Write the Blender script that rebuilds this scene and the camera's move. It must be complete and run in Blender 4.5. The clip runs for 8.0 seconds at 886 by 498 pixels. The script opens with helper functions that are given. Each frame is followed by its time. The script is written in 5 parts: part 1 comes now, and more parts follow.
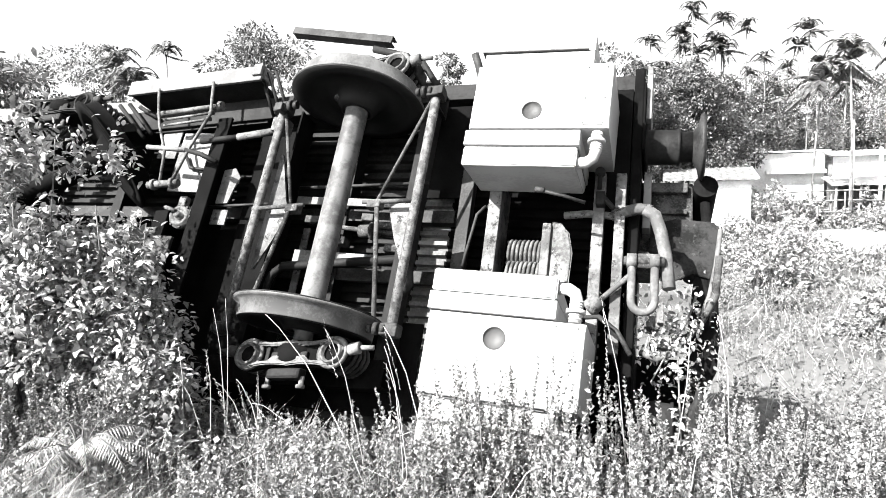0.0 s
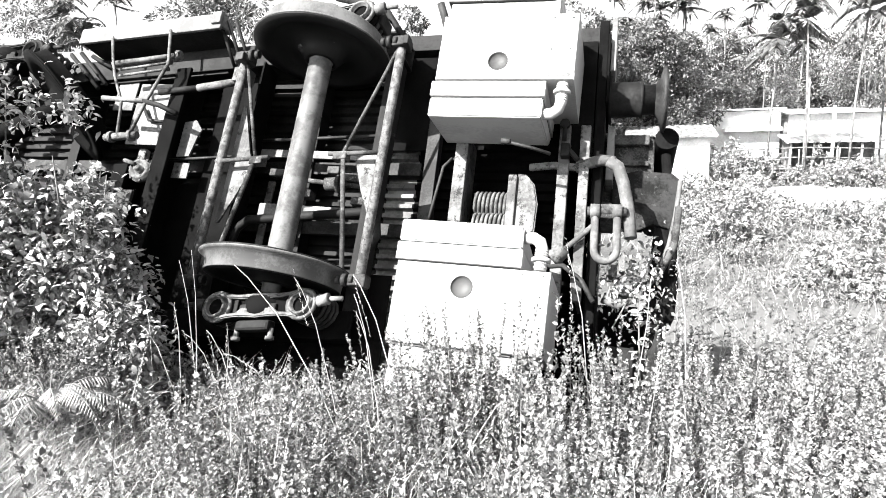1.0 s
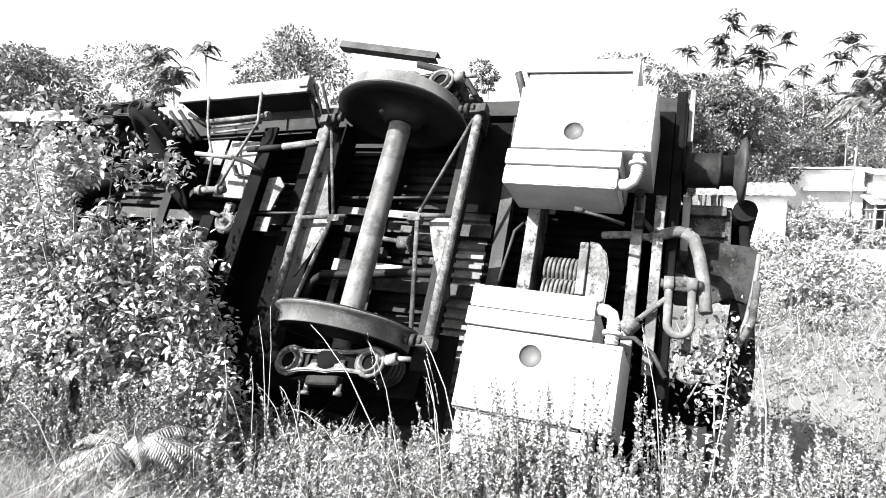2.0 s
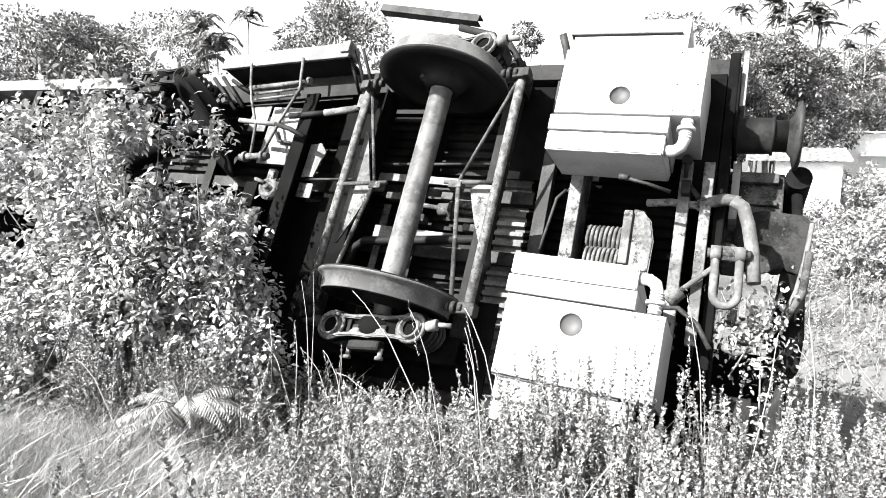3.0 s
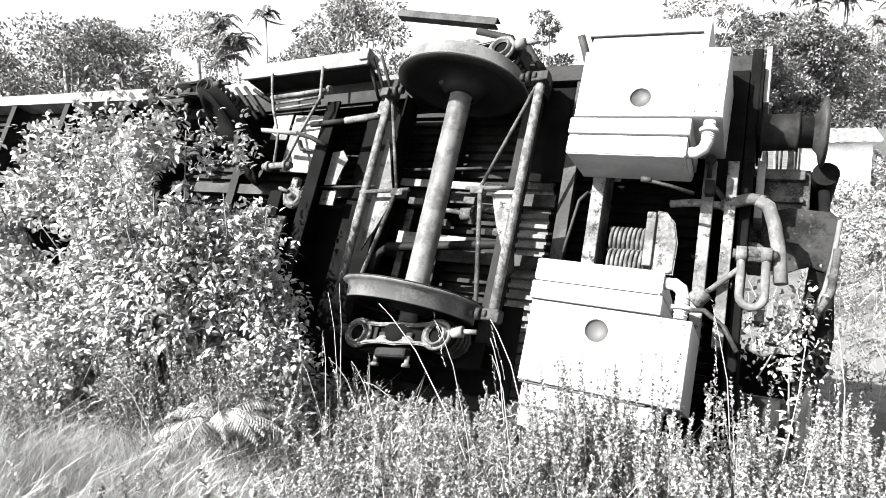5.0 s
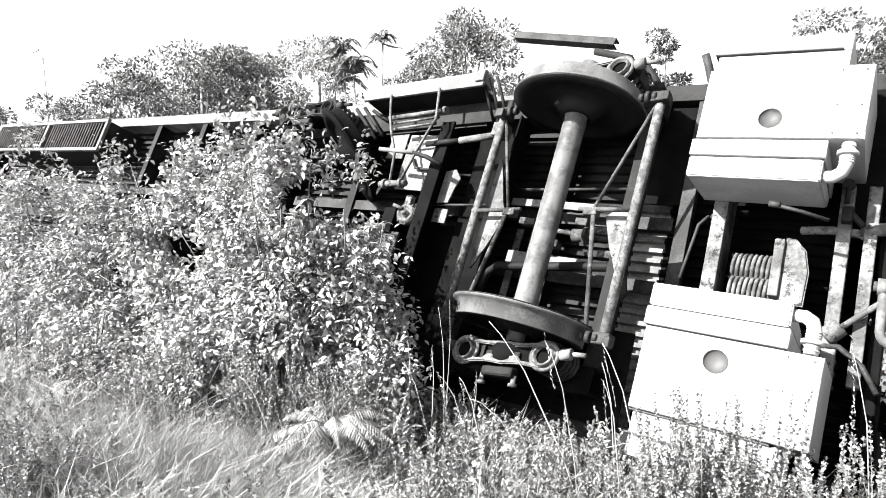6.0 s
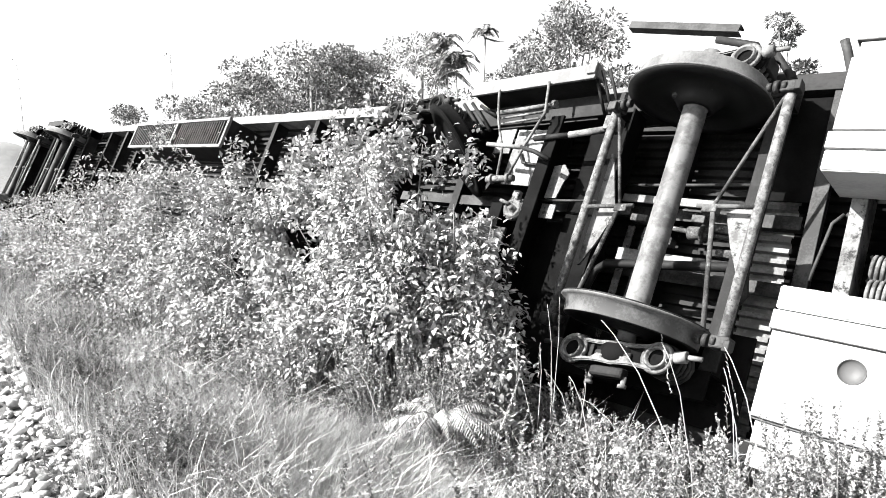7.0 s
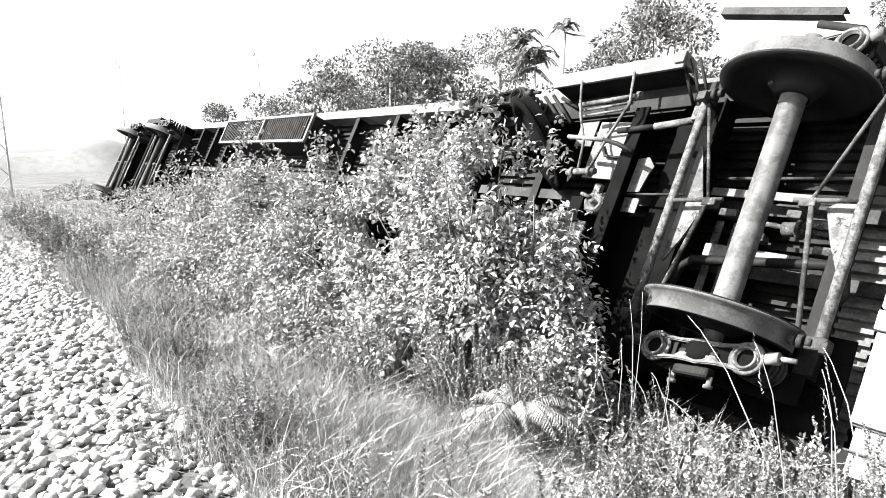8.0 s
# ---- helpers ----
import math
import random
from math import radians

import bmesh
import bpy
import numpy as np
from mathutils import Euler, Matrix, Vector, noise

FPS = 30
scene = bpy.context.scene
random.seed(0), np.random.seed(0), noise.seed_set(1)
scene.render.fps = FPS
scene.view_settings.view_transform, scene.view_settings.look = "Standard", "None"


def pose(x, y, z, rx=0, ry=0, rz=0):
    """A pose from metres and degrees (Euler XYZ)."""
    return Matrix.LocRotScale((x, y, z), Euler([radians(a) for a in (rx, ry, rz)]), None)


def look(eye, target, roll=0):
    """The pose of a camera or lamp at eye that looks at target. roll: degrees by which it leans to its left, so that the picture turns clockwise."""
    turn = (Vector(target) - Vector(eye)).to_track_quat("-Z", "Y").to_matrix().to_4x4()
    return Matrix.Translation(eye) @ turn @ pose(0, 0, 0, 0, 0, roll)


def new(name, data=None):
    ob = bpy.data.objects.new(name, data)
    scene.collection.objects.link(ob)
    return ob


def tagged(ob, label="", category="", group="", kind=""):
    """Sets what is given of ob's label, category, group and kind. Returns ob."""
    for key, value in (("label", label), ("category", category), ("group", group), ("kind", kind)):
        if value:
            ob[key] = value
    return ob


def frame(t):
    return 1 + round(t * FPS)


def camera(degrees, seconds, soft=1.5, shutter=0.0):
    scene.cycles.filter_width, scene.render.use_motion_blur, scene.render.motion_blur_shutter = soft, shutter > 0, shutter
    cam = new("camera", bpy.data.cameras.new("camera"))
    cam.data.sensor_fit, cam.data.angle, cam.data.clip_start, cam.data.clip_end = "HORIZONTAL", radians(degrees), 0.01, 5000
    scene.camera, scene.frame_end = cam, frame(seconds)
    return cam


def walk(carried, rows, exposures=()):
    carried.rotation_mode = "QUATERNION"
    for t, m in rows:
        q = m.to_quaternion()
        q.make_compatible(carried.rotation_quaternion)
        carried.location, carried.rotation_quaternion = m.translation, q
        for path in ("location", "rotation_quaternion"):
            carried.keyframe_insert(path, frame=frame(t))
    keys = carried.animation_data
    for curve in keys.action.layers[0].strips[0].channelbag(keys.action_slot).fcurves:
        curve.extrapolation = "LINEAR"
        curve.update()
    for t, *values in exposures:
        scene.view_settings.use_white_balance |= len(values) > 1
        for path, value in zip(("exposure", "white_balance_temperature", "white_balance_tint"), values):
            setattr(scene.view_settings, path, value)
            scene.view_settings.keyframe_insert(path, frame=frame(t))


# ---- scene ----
cam = camera(69.1, 8.0, 0.6)

PATH = [
    (0, (2.256, -3.754, -1.516), (1.595, -1.968, -0.903), 10.1),
    (0.5, (2.267, -3.767, -1.527), (1.752, -1.919, -0.961), 8.3),
    (1, (2.251, -3.78, -1.577), (1.705, -1.925, -1.068), 8.6),
    (1.5, (2.215, -3.855, -1.445), (1.634, -2.013, -0.927), 10.3),
    (2, (2.201, -3.875, -1.49), (1.463, -2.119, -0.88), 12.9),
    (3.5, (2.187, -3.864, -1.477), (1.343, -2.107, -1.029), 13.9),
    (4, (2.178, -3.852, -1.491), (1.376, -2.092, -0.98), 12.9),
    (4.2, (2.182, -3.854, -1.483), (1.397, -2.084, -0.979), 12.7),
    (5.3, (2.189, -3.956, -1.377), (1.21, -2.263, -0.959), 13.8),
    (5.5, (2.184, -3.964, -1.381), (1.143, -2.317, -0.931), 15.1),
    (6, (2.165, -3.976, -1.41), (0.986, -2.414, -0.994), 17.1),
    (6.5, (2.175, -3.973, -1.396), (0.873, -2.497, -1.042), 18.4),
    (7, (2.108, -4.018, -1.427), (0.704, -2.627, -1.121), 19.6),
    (7.5, (2.104, -4.029, -1.452), (0.595, -2.74, -1.206), 20.6),
    (8, (2.093, -4.023, -1.472), (0.538, -2.784, -1.255), 21.4),
]

# the coach's own frame: x along it to its near end, y from its underside to its roof, z across the track
UP = Vector((-0.05, -0.44, 0.895)).normalized()
EAST = (Vector((1, 0, 0)) - UP.x * UP).normalized()
NORTH = UP.cross(EAST)
LYING = Matrix.Translation((0, 0, 1.3)) @ Matrix((EAST, NORTH, UP)).to_4x4()
BODY = LYING @ pose(0, 0, -0.03, 0, -1.7, 0)

walk(cam, [(t, LYING @ look(eye, target, roll)) for t, eye, target, roll in PATH], exposures=[(0, 2.52), (8, 2.52)])

# ---- world and sun ----
SUN_AZ, SUN_EL = 212.0, 42.0
world = bpy.data.worlds.new("daylight")
scene.world = world
world.use_nodes = True
wt = world.node_tree
bg = wt.nodes["Background"]
sky = wt.nodes.new("ShaderNodeTexSky")
sky.sky_type = "NISHITA"
sky.sun_disc = False
sky.sun_elevation, sky.sun_rotation = radians(SUN_EL), radians(SUN_AZ)
sky.dust_density = 3.0
grey = wt.nodes.new("ShaderNodeRGBToBW")
wt.links.new(sky.outputs[0], grey.inputs[0])
wt.links.new(grey.outputs[0], bg.inputs[0])
bg.inputs[1].default_value = 0.09
lamp = bpy.data.lights.new("sun", "SUN")
lamp.energy, lamp.angle, lamp.color = 5.0, radians(0.5), (1.0, 0.99, 0.97)
sun = new("sun", lamp)
sa, se = radians(SUN_AZ), radians(SUN_EL)
sun_dir = Vector((math.sin(sa) * math.cos(se), math.cos(sa) * math.cos(se), math.sin(se)))
sun.matrix_world = look(sun_dir * 60, (0, 0, 0))


# ---- materials ----
def material(name, low, high, rough=0.6, metal=0.0, scale=6.0, fine=60.0, bump=0.3, depth=0.004, spread=0.0, thin=0.0, spots=None, gloss=0.12):
    """Grey surface: a coarse and a fine noise between two albedos, relief, a spread between pieces; spots: (albedo, amount)."""
    m = bpy.data.materials.new(name)
    m.use_nodes = True
    nt = m.node_tree
    n, l = nt.nodes, nt.links
    b = n["Principled BSDF"]
    tc = n.new("ShaderNodeTexCoord")
    a, c = n.new("ShaderNodeTexNoise"), n.new("ShaderNodeTexNoise")
    a.inputs["Scale"].default_value, a.inputs["Detail"].default_value = scale, 5
    c.inputs["Scale"].default_value, c.inputs["Detail"].default_value = fine, 3
    for q in (a, c):
        l.new(tc.outputs["Object"], q.inputs["Vector"])
    mix = n.new("ShaderNodeMath")
    mix.operation = "MULTIPLY_ADD"
    l.new(c.outputs[0], mix.inputs[0])
    mix.inputs[1].default_value = 0.45
    sub = n.new("ShaderNodeMath")
    sub.operation = "SUBTRACT"
    l.new(a.outputs[0], sub.inputs[0])
    sub.inputs[1].default_value = 0.22
    l.new(sub.outputs[0], mix.inputs[2])
    ramp = n.new("ShaderNodeMapRange")
    ramp.inputs["From Min"].default_value, ramp.inputs["From Max"].default_value = 0.40, 0.60
    ramp.inputs["To Min"].default_value, ramp.inputs["To Max"].default_value = low, high
    l.new(mix.outputs[0], ramp.inputs["Value"])
    out = ramp.outputs[0]
    if spots:
        v = n.new("ShaderNodeTexNoise")
        v.inputs["Scale"].default_value, v.inputs["Detail"].default_value = scale * 2.3, 8
        v.inputs["Roughness"].default_value = 0.75
        l.new(tc.outputs["Object"], v.inputs["Vector"])
        s = n.new("ShaderNodeMapRange")
        s.inputs["From Min"].default_value, s.inputs["From Max"].default_value = 0.62 - spots[1] * 0.3, 0.70 - spots[1] * 0.3
        l.new(v.outputs[0], s.inputs["Value"])
        mx = n.new("ShaderNodeMix")
        mx.data_type = "FLOAT"
        l.new(s.outputs[0], mx.inputs[0])
        l.new(out, mx.inputs[2])
        mx.inputs[3].default_value = spots[0]
        out = mx.outputs[0]
    if spread:
        g = n.new("ShaderNodeNewGeometry")
        o = n.new("ShaderNodeObjectInfo")
        add = n.new("ShaderNodeMath")
        l.new(g.outputs["Random Per Island"], add.inputs[0])
        l.new(o.outputs["Random"], add.inputs[1])
        fr = n.new("ShaderNodeMath")
        fr.operation = "FRACT"
        l.new(add.outputs[0], fr.inputs[0])
        sp = n.new("ShaderNodeMapRange")
        sp.inputs["To Min"].default_value, sp.inputs["To Max"].default_value = 1 - spread, 1 + spread
        l.new(fr.outputs[0], sp.inputs["Value"])
        mu = n.new("ShaderNodeMath")
        mu.operation = "MULTIPLY"
        l.new(out, mu.inputs[0])
        l.new(sp.outputs[0], mu.inputs[1])
        out = mu.outputs[0]
    l.new(out, b.inputs["Base Color"])
    b.inputs["Roughness"].default_value, b.inputs["Metallic"].default_value = rough, metal
    b.inputs["Specular IOR Level"].default_value = gloss
    if bump:
        bp = n.new("ShaderNodeBump")
        bp.inputs["Strength"].default_value, bp.inputs["Distance"].default_value = bump, depth
        l.new(mix.outputs[0], bp.inputs["Height"])
        l.new(bp.outputs[0], b.inputs["Normal"])
    if thin:
        tr = n.new("ShaderNodeBsdfTranslucent")
        l.new(out, tr.inputs[0])
        ms = n.new("ShaderNodeMixShader")
        ms.inputs[0].default_value = thin
        l.new(b.outputs[0], ms.inputs[1])
        l.new(tr.outputs[0], ms.inputs[2])
        l.new(ms.outputs[0], n["Material Output"].inputs[0])
    return m


BLACK = material("grimy_black_steel", 0.005, 0.013, 0.7, 0.0, 5, 50, 0.4)
# black steel with the deep shade of the underframe put into its colour
SHADE_BLACK = material("shaded_black_steel", 0.002, 0.004, 0.85, 0.0, 5, 50, 0.4, gloss=0.04)
IRON = material("dull_iron", 0.009, 0.028, 0.6, 0.0, 5, 60, 0.35)
RUST = material("rusted_steel", 0.014, 0.055, 0.8, 0.0, 7, 70, 0.6, spots=(0.10, 0.2))
AXLE = material("dusty_axle_steel", 0.045, 0.085, 0.55, 0.0, 8, 40, 0.3, spots=(0.03, -0.12))
FLAKED = material("flaked_paint_steel", 0.05, 0.11, 0.75, 0.0, 6, 45, 0.8, spots=(0.015, 0.3))
TUBE = material("mottled_tube_steel", 0.04, 0.10, 0.7, 0.0, 18, 70, 0.6, spots=(0.02, 0.25))
TREAD = material("worn_wheel_steel", 0.006, 0.011, 0.5, 0.0, 4, 60, 0.2)
TYRE = material("bright_worn_tyre", 0.05, 0.09, 0.5, 0.0, 4, 60, 0.2, spots=(0.035, -0.1))
CAST = material("oily_casting", 0.04, 0.10, 0.6, 0.0, 12, 60, 0.4, spots=(0.015, 0.15))
PALE = material("pale_faded_steel", 0.075, 0.14, 0.7, 0.0, 4, 40, 0.4, spots=(0.05, 0.12))
HOSE = material("dusty_grey_rubber", 0.055, 0.10, 0.7, 0.0, 9, 50, 0.3)
WHITE = material("white_tank_paint", 0.27, 0.33, 0.5, 0.0, 3, 40, 0.12, 0.002, spots=(0.2, -0.2))
DISH = material("dull_steel_cover", 0.035, 0.05, 0.5, 0.0, 4, 50, 0.1)
RUBBER = material("black_rubber", 0.002, 0.005, 0.8, 0.0, 8, 60, 0.4, gloss=0.05)
# rust stains and the shade of leaves are both mottled into this colour
CURTAIN = material("mottled_curtain", 0.004, 0.018, 0.85, 0.0, 7, 50, 0.5, spots=(0.045, 0.1))
SOIL = material("dry_soil", 0.05, 0.12, 0.95, 0.0, 0.8, 14, 0.8, 0.03)
FIELD = material("bleached_field", 0.05, 0.10, 0.95, 0.0, 0.35, 9, 0.8, 0.05)
STONE = material("ballast_stone", 0.22, 0.36, 0.85, 0.0, 9, 60, 0.5, 0.004, spread=0.35)
LEAF = material("shrub_leaf", 0.2, 0.3, 0.55, 0.0, 3, 30, 0.0, spread=0.55, thin=0.2)
WEED = material("weed_leaf", 0.12, 0.2, 0.6, 0.0, 2, 30, 0.0, spread=0.6, thin=0.12)
GRASS = material("dry_grass", 0.22, 0.37, 0.6, 0.0, 1, 20, 0.0, spread=0.45, thin=0.15)
STEM = material("plant_stem", 0.07, 0.14, 0.8, 0.0, 9, 40, 0.2)
TREELEAF = material("tree_leaf", 0.08, 0.15, 0.6, 0.0, 0.5, 6, 0.0, spread=0.55, thin=0.2)
PALMLEAF = material("palm_leaf", 0.07, 0.13, 0.5, 0.0, 0.5, 6, 0.0, spread=0.4, thin=0.2)
BARK = material("tree_bark", 0.08, 0.18, 0.9, 0.0, 3, 20, 0.5)
PLASTER = material("whitewashed_plaster", 0.55, 0.72, 0.85, 0.0, 0.8, 8, 0.2, spots=(0.4, 0.0))
ROOFING = material("faded_sheet_roof", 0.35, 0.5, 0.6, 0.0, 0.9, 12, 0.2)
# the far hill's haze is put into its pale base colour
HILL = material("hazed_hill_scrub", 0.10, 0.14, 1.0, 0.0, 0.02, 0.2, 0.0)
EARTH = material("bare_pale_earth", 0.3, 0.42, 0.95, 0.0, 0.5, 9, 0.5, 0.02)


# ---- building blocks, in the coach's frame ----
def box(bm, x0, x1, y0, y1, z0, z1, bevel=0.0):
    vs = [bm.verts.new(p) for p in ((x0, y0, z0), (x1, y0, z0), (x1, y1, z0), (x0, y1, z0), (x0, y0, z1), (x1, y0, z1), (x1, y1, z1), (x0, y1, z1))]
    fs = [bm.faces.new([vs[i] for i in q]) for q in ((0, 3, 2, 1), (4, 5, 6, 7), (0, 1, 5, 4), (1, 2, 6, 5), (2, 3, 7, 6), (3, 0, 4, 7))]
    if bevel:
        es = list({e for g in fs for e in g.edges})
        bmesh.ops.bevel(bm, geom=es, offset=bevel, segments=2, affect="EDGES", profile=0.5)


def sweep(bm, pts, r, n=8, taper=None):
    """A round bar through the points."""
    pts = [Vector(p) for p in pts]
    rings = []
    side = None
    for i, p in enumerate(pts):
        d = (pts[min(i + 1, len(pts) - 1)] - pts[max(i - 1, 0)]).normalized()
        if side is None:
            side = d.orthogonal().normalized()
        side = (side - side.dot(d) * d).normalized()
        o = d.cross(side)
        q = r * (1 if taper is None else 1 + (taper - 1) * i / (len(pts) - 1))
        rings.append([bm.verts.new(p + q * (math.cos(k * math.tau / n) * side + math.sin(k * math.tau / n) * o)) for k in range(n)])
    for a, b in zip(rings, rings[1:]):
        for k in range(n):
            bm.faces.new((a[k], a[(k + 1) % n], b[(k + 1) % n], b[k])).smooth = True
    bm.faces.new(rings[0][::-1])
    bm.faces.new(rings[-1])


def lathe(bm, origin, axis, profile, n=40, closed=False):
    """Turns (along, radius) pairs round an axis."""
    origin, axis = Vector(origin), Vector(axis).normalized()
    u = axis.orthogonal().normalized()
    w = axis.cross(u)
    rings = []
    for h, r in profile:
        rings.append([bm.verts.new(origin + h * axis + max(r, 0.0005) * (math.cos(k * math.tau / n) * u + math.sin(k * math.tau / n) * w)) for k in range(n)])
    pairs = list(zip(rings, rings[1:])) + ([(rings[-1], rings[0])] if closed else [])
    for a, b in pairs:
        for k in range(n):
            bm.faces.new((a[k], a[(k + 1) % n], b[(k + 1) % n], b[k])).smooth = True
    if not closed:
        bm.faces.new(rings[0][::-1])
        bm.faces.new(rings[-1])


def arc(cx, cz, r, a0, a1, y, n=10):
    return [(cx + r * math.cos(radians(a0 + (a1 - a0) * i / n)), y, cz + r * math.sin(radians(a0 + (a1 - a0) * i / n))) for i in range(n + 1)]


def slab(bm, outline, y0, y1, bevel=0.0):
    """An outline in x, z drawn out from y0 to y1."""
    a = [bm.verts.new((x, y0, z)) for x, z in outline]
    b = [bm.verts.new((x, y1, z)) for x, z in outline]
    n = len(a)
    fs = [bm.faces.new(a), bm.faces.new(b[::-1])]
    for i in range(n):
        fs.append(bm.faces.new((a[(i + 1) % n], a[i], b[i], b[(i + 1) % n])))
    bmesh.ops.recalc_face_normals(bm, faces=fs)
    if bevel:
        bmesh.ops.bevel(bm, geom=[e for e in fs[0].edges] + [e for e in fs[1].edges], offset=bevel, segments=2, affect="EDGES")


ORIGIN = {}
SKEW = [0.0]  # how far the frame under construction has swung round, as rise over run


def thing(name, label, category, at=(0, 0, 0), base=None, group="", kind=""):
    ob = new(name)
    ob.matrix_world = (LYING if base is None else base) @ Matrix.Translation(at)
    ob.empty_display_size = 0.1
    ORIGIN[ob.name] = Vector(at)
    return tagged(ob, label, category, group, kind)


def part(name, bm, mat, parent, label="", sharp=True):
    me = bpy.data.meshes.new(name)
    if SKEW[0]:
        for v in bm.verts:
            v.co.z += SKEW[0] * v.co.x
    bm.normal_update()
    root = ORIGIN[parent.name]
    bmesh.ops.translate(bm, verts=bm.verts, vec=-root)
    bm.to_mesh(me)
    bm.free()
    me.materials.append(mat)
    ob = new(name, me)
    ob.parent = parent
    ORIGIN[ob.name] = root
    if label:
        ob["label"] = label
    return ob


def made(build, *args, **kw):
    bm = bmesh.new()
    build(bm, *args, **kw)
    return bm


def many(*jobs):
    """One bmesh from several (builder, arguments...)."""
    bm = bmesh.new()
    for job in jobs:
        job[0](bm, *job[1:])
    return bm


def sheet(name, verts, faces, mat, label="", category="", kind="", smooth=False, parent=None):
    me = bpy.data.meshes.new(name)
    me.from_pydata([tuple(v) for v in verts], [], [tuple(q) for q in faces])
    me.materials.append(mat)
    if smooth:
        me.shade_smooth()
    ob = new(name, me)
    if parent:
        ob.parent = parent
    return tagged(ob, label, category, "", kind)


# ---- ground ----
def ease(a, b, v):
    k = min(1.0, max(0.0, (v - a) / (b - a)))
    return k * k * (3 - 2 * k)


def height(x, y):
    """Ballast shoulder, then the bank falling under the coach to the field."""
    z = -0.32 * ease(-3.5, -0.6, y) - 1.5 * min(1.0, max(0.0, (y + 0.5) / 3.2))
    z += 0.05 * noise.noise((x * 0.7, y * 0.7, 0.3)) * (1 if y > -3.4 else 0.3)
    if y > 4:
        z += 0.35 * noise.noise((x * 0.06, y * 0.06, 4.0)) * min(1.0, (y - 4) / 10)
    return z


def spaced(lo, hi, fine_lo, fine_hi, step, grow=1.25):
    v = list(np.arange(fine_lo, fine_hi + 1e-6, step))
    d, p = step, fine_hi
    while p < hi:
        d *= grow
        p += d
        v.append(p)
    d, p = step, fine_lo
    while p > lo:
        d *= grow
        p -= d
        v.insert(0, p)
    return v


gx, gy = spaced(-2500, 2500, -22, 14, 0.3), spaced(-2500, 2500, -7, 8, 0.22)
gv = [(x, y, height(x, y)) for y in gy for x in gx]
gn = len(gx)
gf = [(j * gn + i, j * gn + i + 1, (j + 1) * gn + i + 1, (j + 1) * gn + i) for j in range(len(gy) - 1) for i in range(gn - 1)]
ground = sheet("ground", gv, gf, FIELD, "dry grassy bank and bleached flat field", "ground", "structure", True)

# ---- coach: body and underframe ----
coach = thing("railway_coach", "dark passenger railway coach lying overturned on its side on the bank", "railway coach", (0, 0.7, 0), BODY)
X0, X1 = -19.3, 1.99
shell = [(-1.42, 0.85), (-1.62, 1.6), (-1.62, 2.7), (-1.45, 3.15), (-0.8, 3.42), (0, 3.5), (0.8, 3.42), (1.45, 3.15), (1.62, 2.7), (1.62, 1.6), (1.42, 0.85)]


def body_shell(bm):
    a = [bm.verts.new((X0, y, z)) for z, y in shell]
    b = [bm.verts.new((X1, y, z)) for z, y in shell]
    for i in range(len(a) - 1):
        bm.faces.new((a[i], a[i + 1], b[i + 1], b[i]))
    bm.faces.new(a)
    bm.faces.new(b[::-1])


part("body", made(body_shell), PALE, coach, "faded pale sheet-steel coach body")


def trough(bm, xa, xb):
    z = -1.38
    vs = []
    while z < 1.32:
        for dz, dy in ((0, 0.84), (0.034, 0.84), (0.042, 0.795), (0.076, 0.795)):
            vs.append((z + dz, dy))
        z += 0.084
    a = [bm.verts.new((xa, y, zz)) for zz, y in vs]
    b = [bm.verts.new((xb, y, zz)) for zz, y in vs]
    for i in range(len(a) - 1):
        bm.faces.new((a[i], b[i], b[i + 1], a[i + 1]))


# one floor in three colours: sunlit strip pale, shaded and grimy stretches black
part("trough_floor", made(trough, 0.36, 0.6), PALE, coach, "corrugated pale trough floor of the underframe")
part("trough_floor", made(trough, X0 + 0.02, 0.36), BLACK, coach, "corrugated trough floor of the underframe, coloured for grime and wheel shade")
part("trough_floor", made(trough, 0.6, X1 - 0.02), SHADE_BLACK, coach)
# added black sheets stand for shade below the raised wheel and lower axle box
part("shade_sheet", made(box, 0.32, 0.74, 0.62, 0.64, 0.42, 1.25, 0.006), SHADE_BLACK, coach)
part("shade_sheet", many((box, -1.1, 0.62, 0.50, 0.52, -1.3, -0.62, 0.006)), SHADE_BLACK, coach)
for s in (-1, 1):
    lo, hi = sorted((s * 1.27, s * 1.41))
    inner = 0.2 if s > 0 else X0
    if s > 0:
        part("sole_bar", many((box, X0, inner, 0.80, 0.845, lo, hi, 0.006), (box, X0, inner, 0.56, 0.80, s * 1.28 - 0.008, s * 1.28 + 0.008), (box, X0, inner, 0.55, 0.565, lo, hi, 0.004)), PALE, coach, "pale dusty channel-section sole bar")
    part("sole_bar", many((box, inner, X1, 0.80, 0.845, lo, hi, 0.006), (box, inner, X1, 0.56, 0.80, s * 1.28 - 0.008, s * 1.28 + 0.008), (box, inner, X1, 0.55, 0.565, lo, hi, 0.004)), BLACK, coach, "channel-section sole bar")
part("headstock", many((box, 1.99, 2.06, 0.45, 0.84, -1.4, 1.4, 0.01), (box, 2.06, 2.075, 0.4, 0.9, -1.25, -0.7, 0.005), (box, 2.06, 2.075, 0.4, 0.9, 0.7, 1.25, 0.005)), SHADE_BLACK, coach)
for x in (0.78, -0.25, -2.6, -3.6, -4.6, -5.7, -6.8, -12.0, -13.0, -14.0, -15.6, -17.4, -18.5):
    part("cross_bearer", many((box, x - 0.006, x + 0.006, 0.58, 0.795, -1.27, 1.27), (box, x - 0.05, x + 0.05, 0.565, 0.58, -1.27, 1.27, 0.004)), BLACK if x != 0.78 else IRON, coach)
